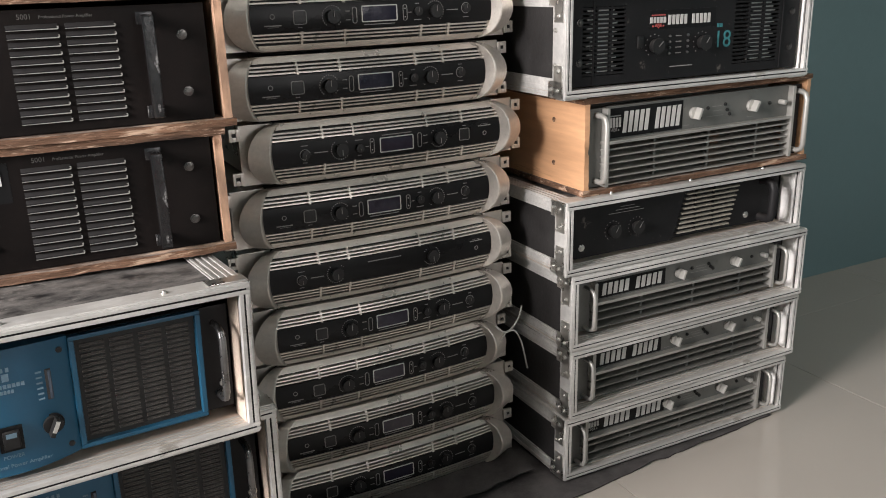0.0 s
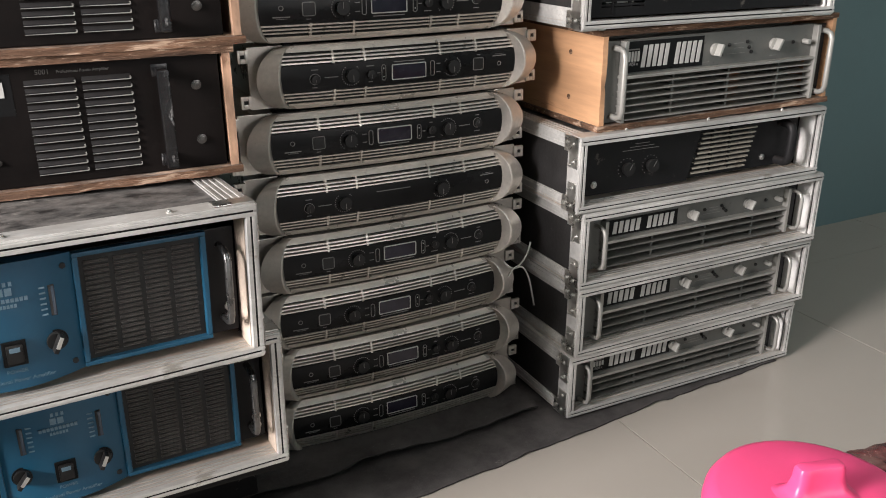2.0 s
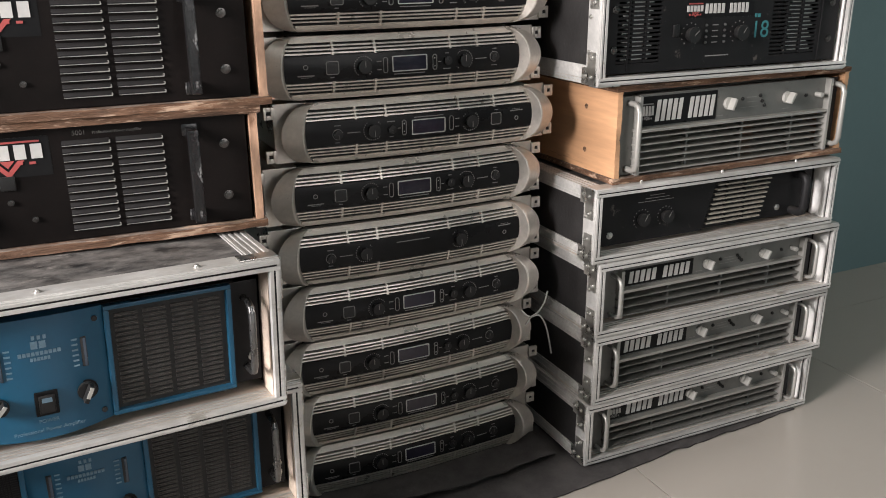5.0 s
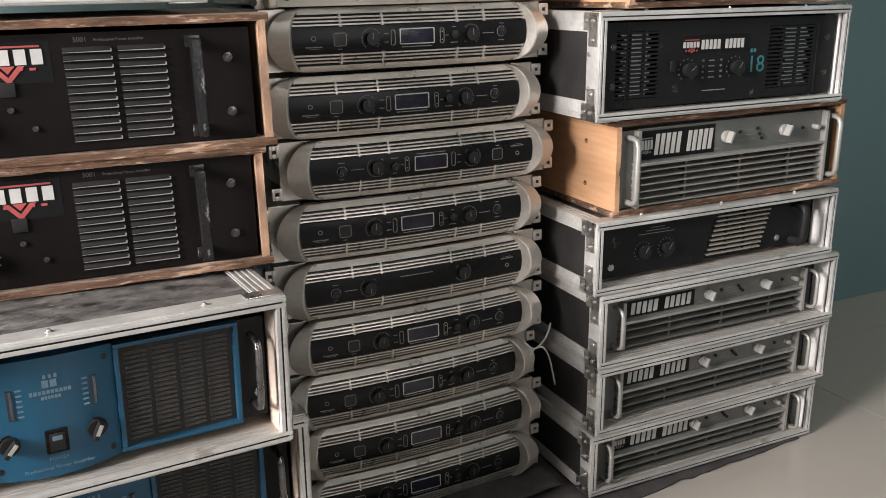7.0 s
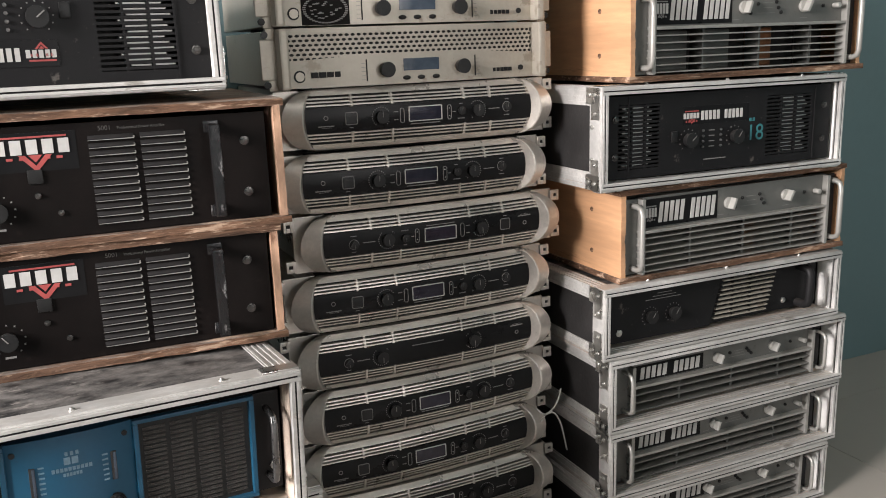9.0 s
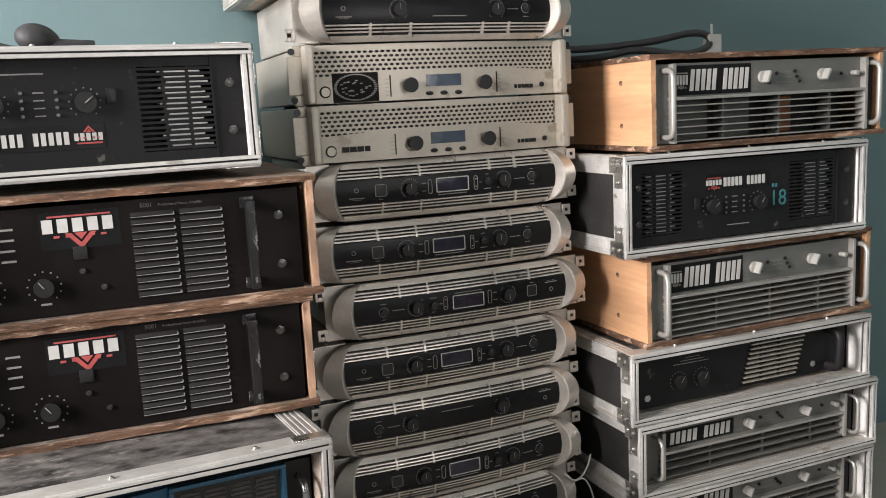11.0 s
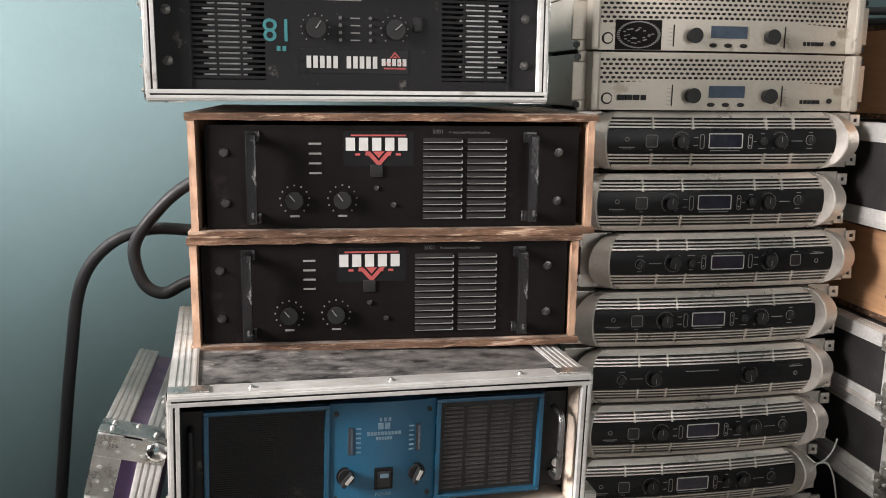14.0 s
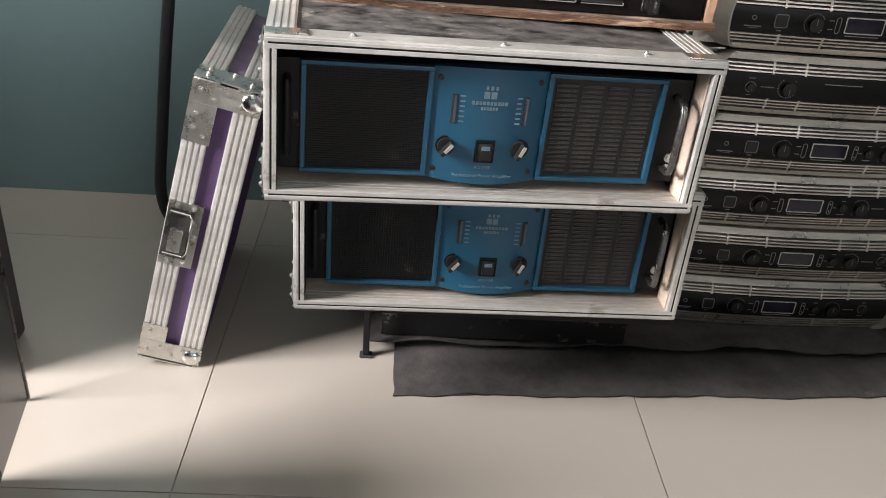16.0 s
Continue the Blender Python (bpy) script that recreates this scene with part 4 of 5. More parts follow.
def flight_case(label, w, h, d, m, side=0.030, face=0.013, group="flight cases", post=None):
    """An open-fronted road case: laminate panels, aluminium edge mouldings, riveted corners. Its front foot line is the origin."""
    c = thing("flight_case", label, "flight case", m, group)
    t = 0.009
    x = w / 2
    inner = LAMINATE
    slab("bottom_panel", (-x, x, 0.004, d, 0.0025, t), BEIGE, c, 0)
    slab("top_panel", (-x + 0.001, x - 0.001, 0.004, d, h - t, h - 0.0025), inner, c, 0, "dusty black laminate top")
    slab("side_panel", (-x + 0.0025, -x + t, 0.004, d, t, h - t), LAMSIDE, c, 0)
    slab("side_panel", (x - t, x - 0.0025, 0.004, d, t, h - t), LAMSIDE, c, 0)
    slab("back_panel", (-x + t, x - t, d - t, d - 0.002, t, h - t), LAMSIDE, c, 0)
    # long edges along the depth
    for sx in (-1, 1):
        for z, o in ((0.002, 1), (h - 0.002, -1)):
            bm = bmesh.new()
            profile_rail(bm, "y", 0.012, d - 0.005, sx * (x - 0.002), z, side, side * (0.95 if h > 0.15 else 0.8), -sx, o)
            part("edge_rail", bm, ALU, c, "ridged aluminium edge moulding")
    # front frame with a lip that turns inwards
    for z, o in ((0.0, 1), (h, -1)):
        bm = bmesh.new()
        box(bm, -x, x, -0.004, 0.002, *sorted((z, z + o * face)))
        box(bm, -x, x, -0.0055, -0.004, *sorted((z + o * 0.002, z + o * face * 0.45)))
        box(bm, -x, x, -0.0055, -0.004, *sorted((z + o * face * 0.62, z + o * face)))
        box(bm, -x, x, -0.002, 0.026, *sorted((z - o * 0.001, z + o * 0.0015)))
        if o > 0:
            for i in range(4):
                box(bm, -x + face, x - face, 0.003 + i * 0.007, 0.0075 + i * 0.007, t, t + 0.0012)
        rail = part("frame_rail", bm, ALU, c, "ridged aluminium edge moulding", 0.0006)
        # black strip between the ridges paints in the shade of the gap
        slab("groove", (-x + 0.004, x - 0.004, -0.0046, -0.0041, *sorted((z + o * face * 0.45, z + o * face * 0.62))), BLACKP, rail, 0)
    for sx in (-1, 1):
        bm = bmesh.new()
        xa = sx * x
        box(bm, *sorted((xa, xa - sx * face)), -0.004, 0.002, face, h - face)
        box(bm, *sorted((xa - sx * 0.002, xa - sx * face * 0.45)), -0.0055, -0.004, face, h - face)
        box(bm, *sorted((xa - sx * face * 0.62, xa - sx * face)), -0.0055, -0.004, face, h - face)
        box(bm, *sorted((xa + sx * 0.001, xa - sx * 0.0015)), -0.002, 0.028, face * 0.5, h - face * 0.5)
        frame_post = part("frame_post", bm, ALU, c, "", 0.0006)
        # the same painted shade between the ridges of the post
        slab("groove", (*sorted((xa - sx * face * 0.45, xa - sx * face * 0.62)), -0.0046, -0.0041, face * 0.6, h - face * 0.6), BLACKP, frame_post, 0)
        # right post pale, left post black: the side light is put into their colours
        slab("inner_post", (*sorted((xa - sx * t, xa - sx * (t + 0.0035))), 0.006, 0.040, t, h - t), (post or BEIGE) if sx > 0 else BLACKP, c, 0.0005)
        # corner brackets on the side, with rivets
        for z, o in ((0.0, 1), (h, -1)):
            bm = bmesh.new()
            ln = min(0.050, h * 0.42)
            box(bm, *sorted((xa + sx * 0.0012, xa + sx * 0.003)), 0.0, 0.022, *sorted((z, z + o * ln)))
            box(bm, *sorted((xa + sx * 0.0012, xa + sx * 0.003)), 0.0, 0.036, *sorted((z, z + o * min(0.026, h * 0.24))))
            if h > 0.15:
                box(bm, *sorted((xa, xa - sx * 0.045)), 0.0, 0.020, *sorted((z - o * 0.0012, z - o * 0.003)))
            br = part("corner_bracket", bm, STEEL, c, "riveted steel corner bracket", 0.0005)
            for yy, zz in ((0.011, ln * 0.82), (0.011, 0.012), (0.029, 0.012)):
                bit("rivet", RIVET, br, m=pose(xa + sx * 0.003, yy, z + o * zz, 0, 0, 90 * sx))
    for i in range(3):
        xx = -x + w * (0.18 + 0.32 * i)
        bit("rivet", RIVET, c, m=pose(xx, 0.010, h + 0.0005, -90, 0, 0))
    for z in (h * 0.3, h * 0.62):
        bit("rivet", RIVET, c, m=pose(-x - 0.001, 0.020, z, 0, 0, -90))
    return c


def wooden_case(label, w, h, d, m, side_mat, front_mat, holes=True):
    """A plain plywood sleeve, open in front."""
    c = thing("wooden_case", label, "wooden case", m, "wooden cases")
    t, x = 0.0090, w / 2
    rnd = random.Random(int(h * 1e5) + int(w * 1e4))

    def ply(name, d6, mat, thin):
        bm = bmesh.new()
        box(bm, *d6)
        bmesh.ops.subdivide_edges(bm, edges=[e for e in bm.edges if e.calc_length() > 0.1], cuts=26, use_grid_fill=True)
        for v in bm.verts:
            if v.co.y < d6[2] + 0.001:
                wear = max(0.0, noise.noise((v.co.x * 28, v.co.z * 28, h * 90)) - 0.15)
                v.co.y += rnd.uniform(0, 0.0016) + 0.011 * wear
                v.co.z += rnd.uniform(-0.0006, 0.0006)
        return part(name, bm, mat, c, bevel=0.0)

    ply("bottom_panel", (-x - 0.004, x + 0.004, -0.003, d, 0, t), front_mat, 2)
    ply("top_panel", (-x - 0.003, x + 0.005, -0.001, d, h - t, h), front_mat, 2)
    ply("side_panel", (-x, -x + t, 0, d, t, h - t), side_mat, 0)
    ply("side_panel", (x - t, x, 0, d, t, h - t), side_mat, 0)
    slab("back_panel", (-x + t, x - t, d - 0.006, d, t, h - t), front_mat, c, 0)
    if holes:
        bm = bmesh.new()
        cyl(bm, (0, 0, 0), 0.0042, 0.0012, "x", 14)
        hole = finish(bm, "screw_hole", PLYEDGE)
        for y, z in ((0.085, h * 0.27), (0.085, h * 0.73)):
            bit("screw_hole", hole, c, -x - 0.0003, y, z)
    return c


def place(ob, m):
    ob.matrix_basis = m
    return ob


def up(m, x, y, z):
    return m @ Matrix.Translation((x, y, z))


# ---- the tall stack ----
EP_LABEL = "silver-grey rack amplifier with bowed vented front and hoop handles"
first = ep_amp(False, EP_LABEL)
plain = ep_amp(True, "silver-grey rack amplifier with two knobs and no display")
EP = [  # centre x, front y, middle z, turn
    (0.668, 1.320, 0.813, 0.0), (0.656, 1.319, 0.718, 0.4), (0.681, 1.319, 0.624, 0.3), (0.659, 1.318, 0.530, 0.2),
    (0.660, 1.316, 0.436, 0.0), (0.662, 1.316, 0.342, 0.5), (0.651, 1.318, 0.2485, 0.8), (0.662, 1.315, 0.155, 0.2), (0.659, 1.316, 0.0615, 0.0),
]
for i, (x, y, z, r) in enumerate(EP):
    m = pose(x, y, z - EP_H / 2, 0, 0, r)
    if i in (2, 4):
        m = pose(x, y, z + EP_H / 2, 0, 180, r)
    if i == 0:
        place(first, m)
    elif i == 4:
        place(plain, m)
    else:
        a = copy_thing(first, m)
        if i == 2:
            a["label"] = "silver-grey rack amplifier stacked upside down, hoop handles"
copy_thing(plain, pose(0.664, 1.312, 1.0355, 0, 0, 0.5))
place(mesh_amp("champagne-grey rack amplifier with honeycomb grille and blue display", False), pose(0.665, 1.312, 0.8580, 0, 0, 0.5))
place(mesh_amp("champagne-grey rack amplifier with honeycomb grille and round badge", True), pose(0.663, 1.313, 0.9466, 0, 0, 0.3))
# rubber feet under each box of the tall stack
bm = bmesh.new()
cyl(bm, (0, 0, 0.5), 0.011, 1.0, "z", 14)
foot = finish(bm, "rubber_foot", CABLE)
for a in [o for o in scene.objects if o.get("group") == "amplifiers in the tall stack"]:
    low = a.matrix_basis.translation.z
    upturned = a.matrix_basis.to_euler().y > 1
    gap = 0.0155 if low < 0.03 else 0.0024
    for dx in (-0.17, 0.17):
        for dy in (0.03, 0.30):
            bit("rubber_foot", foot, a, m=Matrix.LocRotScale((dx, dy, EP_H - 0.003 if upturned else -gap), None, (1, 1, gap + 0.004)))

# ---- the left stack ----
M_BC = pose(0.117, 0.991, 0.3640, 0, 1.6, 5.74)
M_LC = pose(0.142, 1.043, 0.180, 0, 0.6, 2.4)
M_W2 = pose(0.132, 1.133, 0.549, 0, 0, -1.8)
M_W1 = pose(0.142, 1.133, 0.701, 0, 0, -1.8)
M_TC = pose(0.092, 1.146, 0.8735, 0, 0, 4.2)
flight_case("silver-edged black flight case with dusty top, open in front", 0.505, 0.186, 0.40, M_BC)
flight_case("silver-edged flight case at the foot of the stack, open in front", 0.508, 0.186, 0.40, M_LC)
place(blue_amp("blue rack amplifier with two black grilles and silver knobs"), up(M_BC, -0.004, 0.034, 0.022))
b2 = copy_thing([o for o in scene.objects if o.get("group") == "blue amplifiers"][0], up(M_LC, -0.004, 0.034, 0.022))
wooden_case("worn plywood amplifier case with chipped brown edges", 0.508, 0.152, 0.40, M_W2, PLYIN, PLYEDGE, False)
wooden_case("worn plywood amplifier case with chipped orange edges", 0.520, 0.157, 0.40, M_W1, PLYIN, PLYEDGE, False)
l1 = place(louvre_amp("black louvred rack amplifier with a red and white emblem"), up(M_W2, 0.0, 0.013, 0.0098))
copy_thing(l1, up(M_W1, 0.0, 0.013, 0.0098))
flight_case("silver-edged black flight case holding an upturned amplifier", 0.507, 0.154, 0.40, M_TC, post=RAIL)
place(vent_amp("flat black amplifier mounted upside down, side vents, white lettering blocks", True, (-0.198, -0.112, 0.112, 0.203), -0.012), up(M_TC, 0.0, 0.012, 0.011))

# ---- the right stack ----
Y = 1.185
M6, M5, M4, M3 = pose(1.194, Y, 0.008, 0, 0.5, 0), pose(1.209, Y, 0.127, 0, 0.4, 0.4), pose(1.209, Y - 0.002, 0.2545, 0, 0.4, 0), pose(1.194, Y, 0.388, 0, 0.5, 0.4)
MP1, MCA, MP2 = pose(1.2225, Y + 0.012, 0.5155, 0, 0, 0.3), pose(1.182, Y + 0.002, 0.676, 0, 0.4, 0.2), pose(1.2325, Y + 0.005, 0.845, 0, 0, 0)
for m, w, h in ((M6, 0.528, 0.117), (M5, 0.540, 0.125), (M4, 0.542, 0.131), (M3, 0.538, 0.124)):
    flight_case("low silver-edged black flight case with riveted corners", w, h, 0.40, m, side=0.026, face=0.012, post=RAIL)
flight_case("silver-edged black flight case with riveted corners", 0.524, 0.163, 0.40, MCA, side=0.028, face=0.012, post=RAIL)
GREY_LABEL = "grey rack amplifier with wide fins and a black name plate"
place(fin_amp("grey rack amplifier with wide fins, emblem and name plate", shift=0.026), up(M6, 0, 0.024, 0.010))
f1 = place(fin_amp(GREY_LABEL), up(M5, 0, 0.028, 0.015))
copy_thing(f1, up(M4, 0, 0.028, 0.018))
place(slant_amp("black rack amplifier with a slanted white-slatted grille"), up(M3, 0, 0.026, 0.018))
place(vent_amp("flat black amplifier with side vents and teal figures", False, (-0.222, -0.140, 0.090, 0.193), -0.019), up(MCA, 0, 0.012, 0.015))
wooden_case("orange plywood amplifier case with dusty worn edges", 0.505, 0.157, 0.36, MP1, PLY, PLYEDGE)
wooden_case("orange plywood amplifier case with a splintered lid", 0.505, 0.155, 0.36, MP2, PLY, PLYEDGE)
f2 = place(fin_amp("pale grey rack amplifier with wide fins and white handles", 0.130), up(MP1, 0, 0.013, 0.0098))
copy_thing(f2, up(MP2, 0, 0.013, 0.0098))

# ---- mixer on the tall stack ----
M_MX = pose(0.650, 1.252, 1.1255, 0, 0.6, 0.4)
flight_case("silver-edged flight case holding a mixer, on the tall stack", 0.500, 0.165, 0.43, M_MX, side=0.03, face=0.014, post=RAIL)


def mixer(label):
    a = thing("audio_mixer", label, "mixer")
    slab("chassis", (-0.225, 0.225, 0.004, 0.30, 0.003, 0.13), BLACKP, a, 0.002)
    slab("front_panel", (-0.2413, 0.2413, -0.004, 0.003, 0, 0.132), GREY, a, 0.001, "pale grey panel printed in sections")
    kn = knob_mesh(0.0078, 0.014, KNOB)
    for x in (-0.150, -0.078, -0.024, 0.052, 0.122):
        slab("section_line", (x - 0.0007, x + 0.0007, -0.0045, -0.004, 0.004, 0.128), BLACKP, a, 0)
    rnd = random.Random(5)
    for r in range(4):
        for i in range(19):
            x = -0.205 + i * 0.0208
            bit("knob", kn, a, m=pose(x, -0.004, 0.019 + r * 0.031, 0, rnd.uniform(-120, 120), 0))
            slab("caption", (x - 0.005, x + 0.005, -0.0045, -0.004, 0.006 + r * 0.031, 0.0072 + r * 0.031), WHITE, a, 0)
    hm = handle_mesh(0.10, 0.03, 0.005, CHROME)
    bit("handle", hm, a, 0.222, -0.004, 0.066), bit("handle", hm, a, -0.222, -0.004, 0.066)
    return a


place(mixer("rack mixer with rows of black knobs on a pale panel"), up(M_MX, 0, 0.022, 0.015))

# ---- leaning case lid ----
lid = thing("leaning_lid", "purple flight case lid with aluminium edges leaning on the stack", "case lid", pose(-0.355, 1.135, 0.0225, 0, 14.6, 2))
T, H, L = 0.087, 0.440, 0.36
slab("lid_panel", (0.003, 0.012, 0.004, L - 0.004, 0.004, H - 0.004), PURPLE, lid, 0.001)
slab("lid_front", (0.012, T, 0.003, 0.011, 0.004, H - 0.004), PURPLE, lid, 0.001)
slab("lid_rear", (0.012, T, L - 0.011, L - 0.003, 0.004, H - 0.004), PURPLE, lid, 0.001)
slab("lid_top", (0.012, T, 0.011, L - 0.011, H - 0.011, H - 0.003), PURPLE, lid, 0.001)
slab("lid_bottom", (0.012, T, 0.011, L - 0.011, 0.003, 0.011), PURPLE, lid, 0.001)
for x0, x1, o in ((0.0, 0.031, 1), (0.054, T, -1)):
    for axis in ("front", "top"):
        bm = bmesh.new()
        if axis == "front":
            box(bm, x0, x1, -0.001, 0.003, 0.002, H - 0.002)
            for i in range(4):
                c = x0 + (x1 - x0) * (i + 0.5) / 4
                box(bm, c - 0.0026, c + 0.0026, -0.0026, -0.001, 0.002, H - 0.002)
        else:
            box(bm, x0, x1, -0.001, L, H - 0.003, H + 0.001)
            for i in range(4):
                c = x0 + (x1 - x0) * (i + 0.5) / 4
                box(bm, c - 0.0026, c + 0.0026, -0.001, L, H + 0.001, H + 0.0026)
        part("edge_rail", bm, ALU, lid, "ridged aluminium edge moulding", 0.0007)
slab("side_rail", (-0.0015, 0.003, -0.001, 0.03, 0.0, H), ALU, lid, 0.001)
slab("side_rail", (-0.0015, 0.003, 0.03, L, H - 0.03, H), ALU, lid, 0.001)
for z, o in ((0.0, 1), (H, -1)):
    bm = bmesh.new()
    box(bm, -0.002, T + 0.001, -0.0045, -0.0026, *sorted((z, z + o * 0.030)))
    box(bm, -0.002, 0.034, -0.0045, -0.0026, *sorted((z + o * 0.030, z + o * (0.058 if o > 0 else 0.086))))
    box(bm, -0.002, T + 0.001, -0.0045, 0.040, *sorted((z - o * 0.0026, z - o * 0.0045)))
    br = part("corner_bracket", bm, STEEL, lid, "riveted steel corner bracket", 0.0006)
    for x, dz in ((0.010, 0.012), (0.010, 0.046), (0.028, 0.022), (0.045, 0.010), (0.060, 0.022), *(((0.024, 0.076), (0.010, 0.066)) if o < 0 else ())):
        bit("rivet", RIVET, br, x, -0.0045, z + o * dz)
    if o < 0:
        for x, y in ((0.014, 0.012), (0.014, 0.030), (0.045, 0.030), (0.070, 0.012)):
            bit("rivet", RIVET, br, m=pose(x, y, H + 0.0045, -90, 0, 0))
    bm = bmesh.new()
    bmesh.ops.create_uvsphere(bm, u_segments=16, v_segments=10, radius=0.015, matrix=Matrix.LocRotScale((T - 0.012, -0.002, z + o * 0.013), None, (1, 0.55, 0.95)))
    part("ball_corner", bm, CHROME, lid)
bm = bmesh.new()
for d in ((0.0, 0.046, 0.165, 0.176), (0.0, 0.046, 0.254, 0.265), (0.036, 0.046, 0.176, 0.254)):
    box(bm, d[0], d[1], -0.0050, -0.0027, d[2], d[3])
latch = part("latch_dish", bm, STEEL, lid, "recessed steel latch with folded key")
slab("latch_recess", (0.0, 0.036, -0.0036, -0.0027, 0.176, 0.254), DULL, latch, 0)
bm = bmesh.new()
sweep(bm, [(0.004, -0.006, 0.182), (0.030, -0.007, 0.182), (0.035, -0.007, 0.190), (0.035, -0.007, 0.240), (0.030, -0.007, 0.249), (0.004, -0.006, 0.249)], 0.0022, 8)
part("latch_rim", bm, CHROME, latch)
slab("latch_key", (0.008, 0.026, -0.007, -0.0036, 0.186, 0.222), STEEL, latch, 0.0015)
for x, z in ((0.012, 0.1705), (0.034, 0.1705), (0.041, 0.215), (0.012, 0.2595), (0.034, 0.2595)):
    bit("rivet", RIVET, latch, x, -0.005, z)

# ---- low stand under the left stack ----
stand = thing("low_stand", "low black wooden stand hidden under the stacked cases", "stand")
slab("stand_top", (-0.045, 0.400, 1.075, 1.46, 0.150, 0.1795), BLACKP, stand, 0.002)
for x in (-0.022, 0.375):
    for y in ((1.18, 1.44) if x < 0 else (1.26, 1.44)):
        lg = slab("leg", (x - 0.005, x + 0.005, y - 0.005, y + 0.005, 0.004, 0.150), BLACKP, stand, 0.002)
        slab("leg_foot", (x - 0.010, x + 0.010, y - 0.008, y + 0.008, 0.0, 0.004), CABLE, lg, 0.002)

# black board added to stand in for the deep shade below the cases
slab("skirt_panel", (0.0, 0.385, 1.205, 1.217, 0.024, 0.150), BLACKP, stand, 0.001)

# ---- cloth ----
def cloth(name, label, x0, x1, front, back, z0, nx, ny, seed, tall):
    """A sheet on the floor with folds and an uneven front edge."""
    bm = bmesh.new()
    top, bot = [], []
    for i in range(nx + 1):
        x = x0 + (x1 - x0) * i / nx
        f = front(x) + 0.006 * noise.noise((x * 9, seed, 0)) + 0.004 * noise.noise((x * 31, seed, 4))
        a, b = [], []
        for j in range(ny + 1):
            v = j / ny
            y = f + (back - f) * v ** 1.6
            xx = x + (0.006 * noise.noise((y * 25, seed, 7)) if i in (0, nx) else 0)
            w = 0.5 + 0.5 * noise.noise((x * 7, y * 16, seed))
            z = z0 + tall * w ** 2 + 0.006 * max(0.0, noise.noise((x * 19, y * 23, seed + 2))) * math.exp(-((y - f) / 0.05) ** 2)
            a.append(bm.verts.new((xx, y, z))), b.append(bm.verts.new((xx, y, z - 0.0022)))
        top.append(a), bot.append(b)
    for i in range(nx):
        for j in range(ny):
            bm.faces.new((top[i][j], top[i + 1][j], top[i + 1][j + 1], top[i][j + 1]))
            bm.faces.new((bot[i][j], bot[i][j + 1], bot[i + 1][j + 1], bot[i + 1][j]))
        bm.faces.new((top[i][0], bot[i][0], bot[i + 1][0], top[i + 1][0]))
    for j in range(ny):
        bm.faces.new((top[0][j], top[0][j + 1], bot[0][j + 1], bot[0][j]))
        bm.faces.new((top[nx][j], bot[nx][j], bot[nx][j + 1], top[nx][j + 1]))
    return tagged(part(name, bm, CLOTH), label, "cloth")


cloth("black_cloth", "black felt cloth spread under the stacks with a ragged front edge", 0.022, 1.43, lambda x: 1.082 + 0.052 * x + 0.02 * min(1.0, max(0.0, (x - 0.70) / 0.4)), 1.64, 0.0026, 150, 24, 2.0, 0.004)
cloth("black_cloth", "second fold of black felt lying over the spread cloth", -0.018, 0.90, lambda x: 1.193 + 0.035 * x, 1.60, 0.0150, 110, 24, 6.0, 0.016)

# ---- cables ----
def cable(label, pts, r, name="power_cable"):
    bm = bmesh.new()
    sweep(bm, smooth_path(pts, 10), r, 12)
    return tagged(part(name, bm, CABLE), label, "cable")


cable("thick black cable hanging behind the wooden cases down to the floor", [(-0.06, 1.54, 0.63), (-0.17, 1.55, 0.643), (-0.245, 1.55, 0.645), (-0.31, 1.55, 0.618), (-0.358, 1.55, 0.552), (-0.383, 1.55, 0.42), (-0.411, 1.55, 0.208), (-0.424, 1.55, 0.085), (-0.410, 1.555, 0.024), (-0.375, 1.57, 0.0115), (-0.335, 1.58, 0.0115)], 0.0105)
cable("thick black cable looped behind the wooden cases", [(-0.06, 1.50, 0.77), (-0.165, 1.52, 0.728), (-0.226, 1.525, 0.676), (-0.262, 1.525, 0.620), (-0.250, 1.52, 0.560), (-0.216, 1.515, 0.541), (-0.172, 1.51, 0.562), (-0.06, 1.50, 0.60)], 0.0105)
c1 = cable("black cable with moulded plug lying on the flight case", [(-0.16, 1.34, 1.037), (-0.12, 1.36, 1.041), (-0.06, 1.37, 1.053), (-0.018, 1.38, 1.071), (0.02, 1.37, 1.060), (0.06, 1.36, 1.042), (0.15, 1.36, 1.038), (0.19, 1.36, 1.0365)], 0.0058)
bm = bmesh.new()
bmesh.ops.create_uvsphere(bm, u_segments=18, v_segments=12, radius=1, matrix=Matrix.LocRotScale((0.092, 1.365, 1.056), Euler((0, 0.3, 0.2)), (0.030, 0.022, 0.021)))
cyl(bm, (0.135, 1.362, 1.045), 0.012, 0.06, "x", 14, 0.008)
part("plug", bm, CABLE, c1, bevel=0.002)
c2 = cable("black cable lying on the wooden case beside the wall", [(0.93, 1.45, 1.028), (1.03, 1.44, 1.028), (1.145, 1.42, 1.036), (1.235, 1.415, 1.050), (1.272, 1.41, 1.043), (1.262, 1.40, 1.022), (1.20, 1.39, 1.0095), (1.10, 1.40, 1.020), (1.04, 1.42, 1.0105), (0.995, 1.46, 1.009)], 0.0068)
bm = bmesh.new()
box(bm, 1.268, 1.296, 1.398, 1.420, 1.001, 1.046)
box(bm, 1.250, 1.275, 1.395, 1.415, 1.001, 1.018)
cyl(bm, (1.281, 1.409, 1.055), 0.003, 0.022, "z", 10)
tagged(part("plug", bm, GREYKNOB, None, bevel=0.004), "pale plastic plug lying on the wooden case", "plug")
bm = bmesh.new()
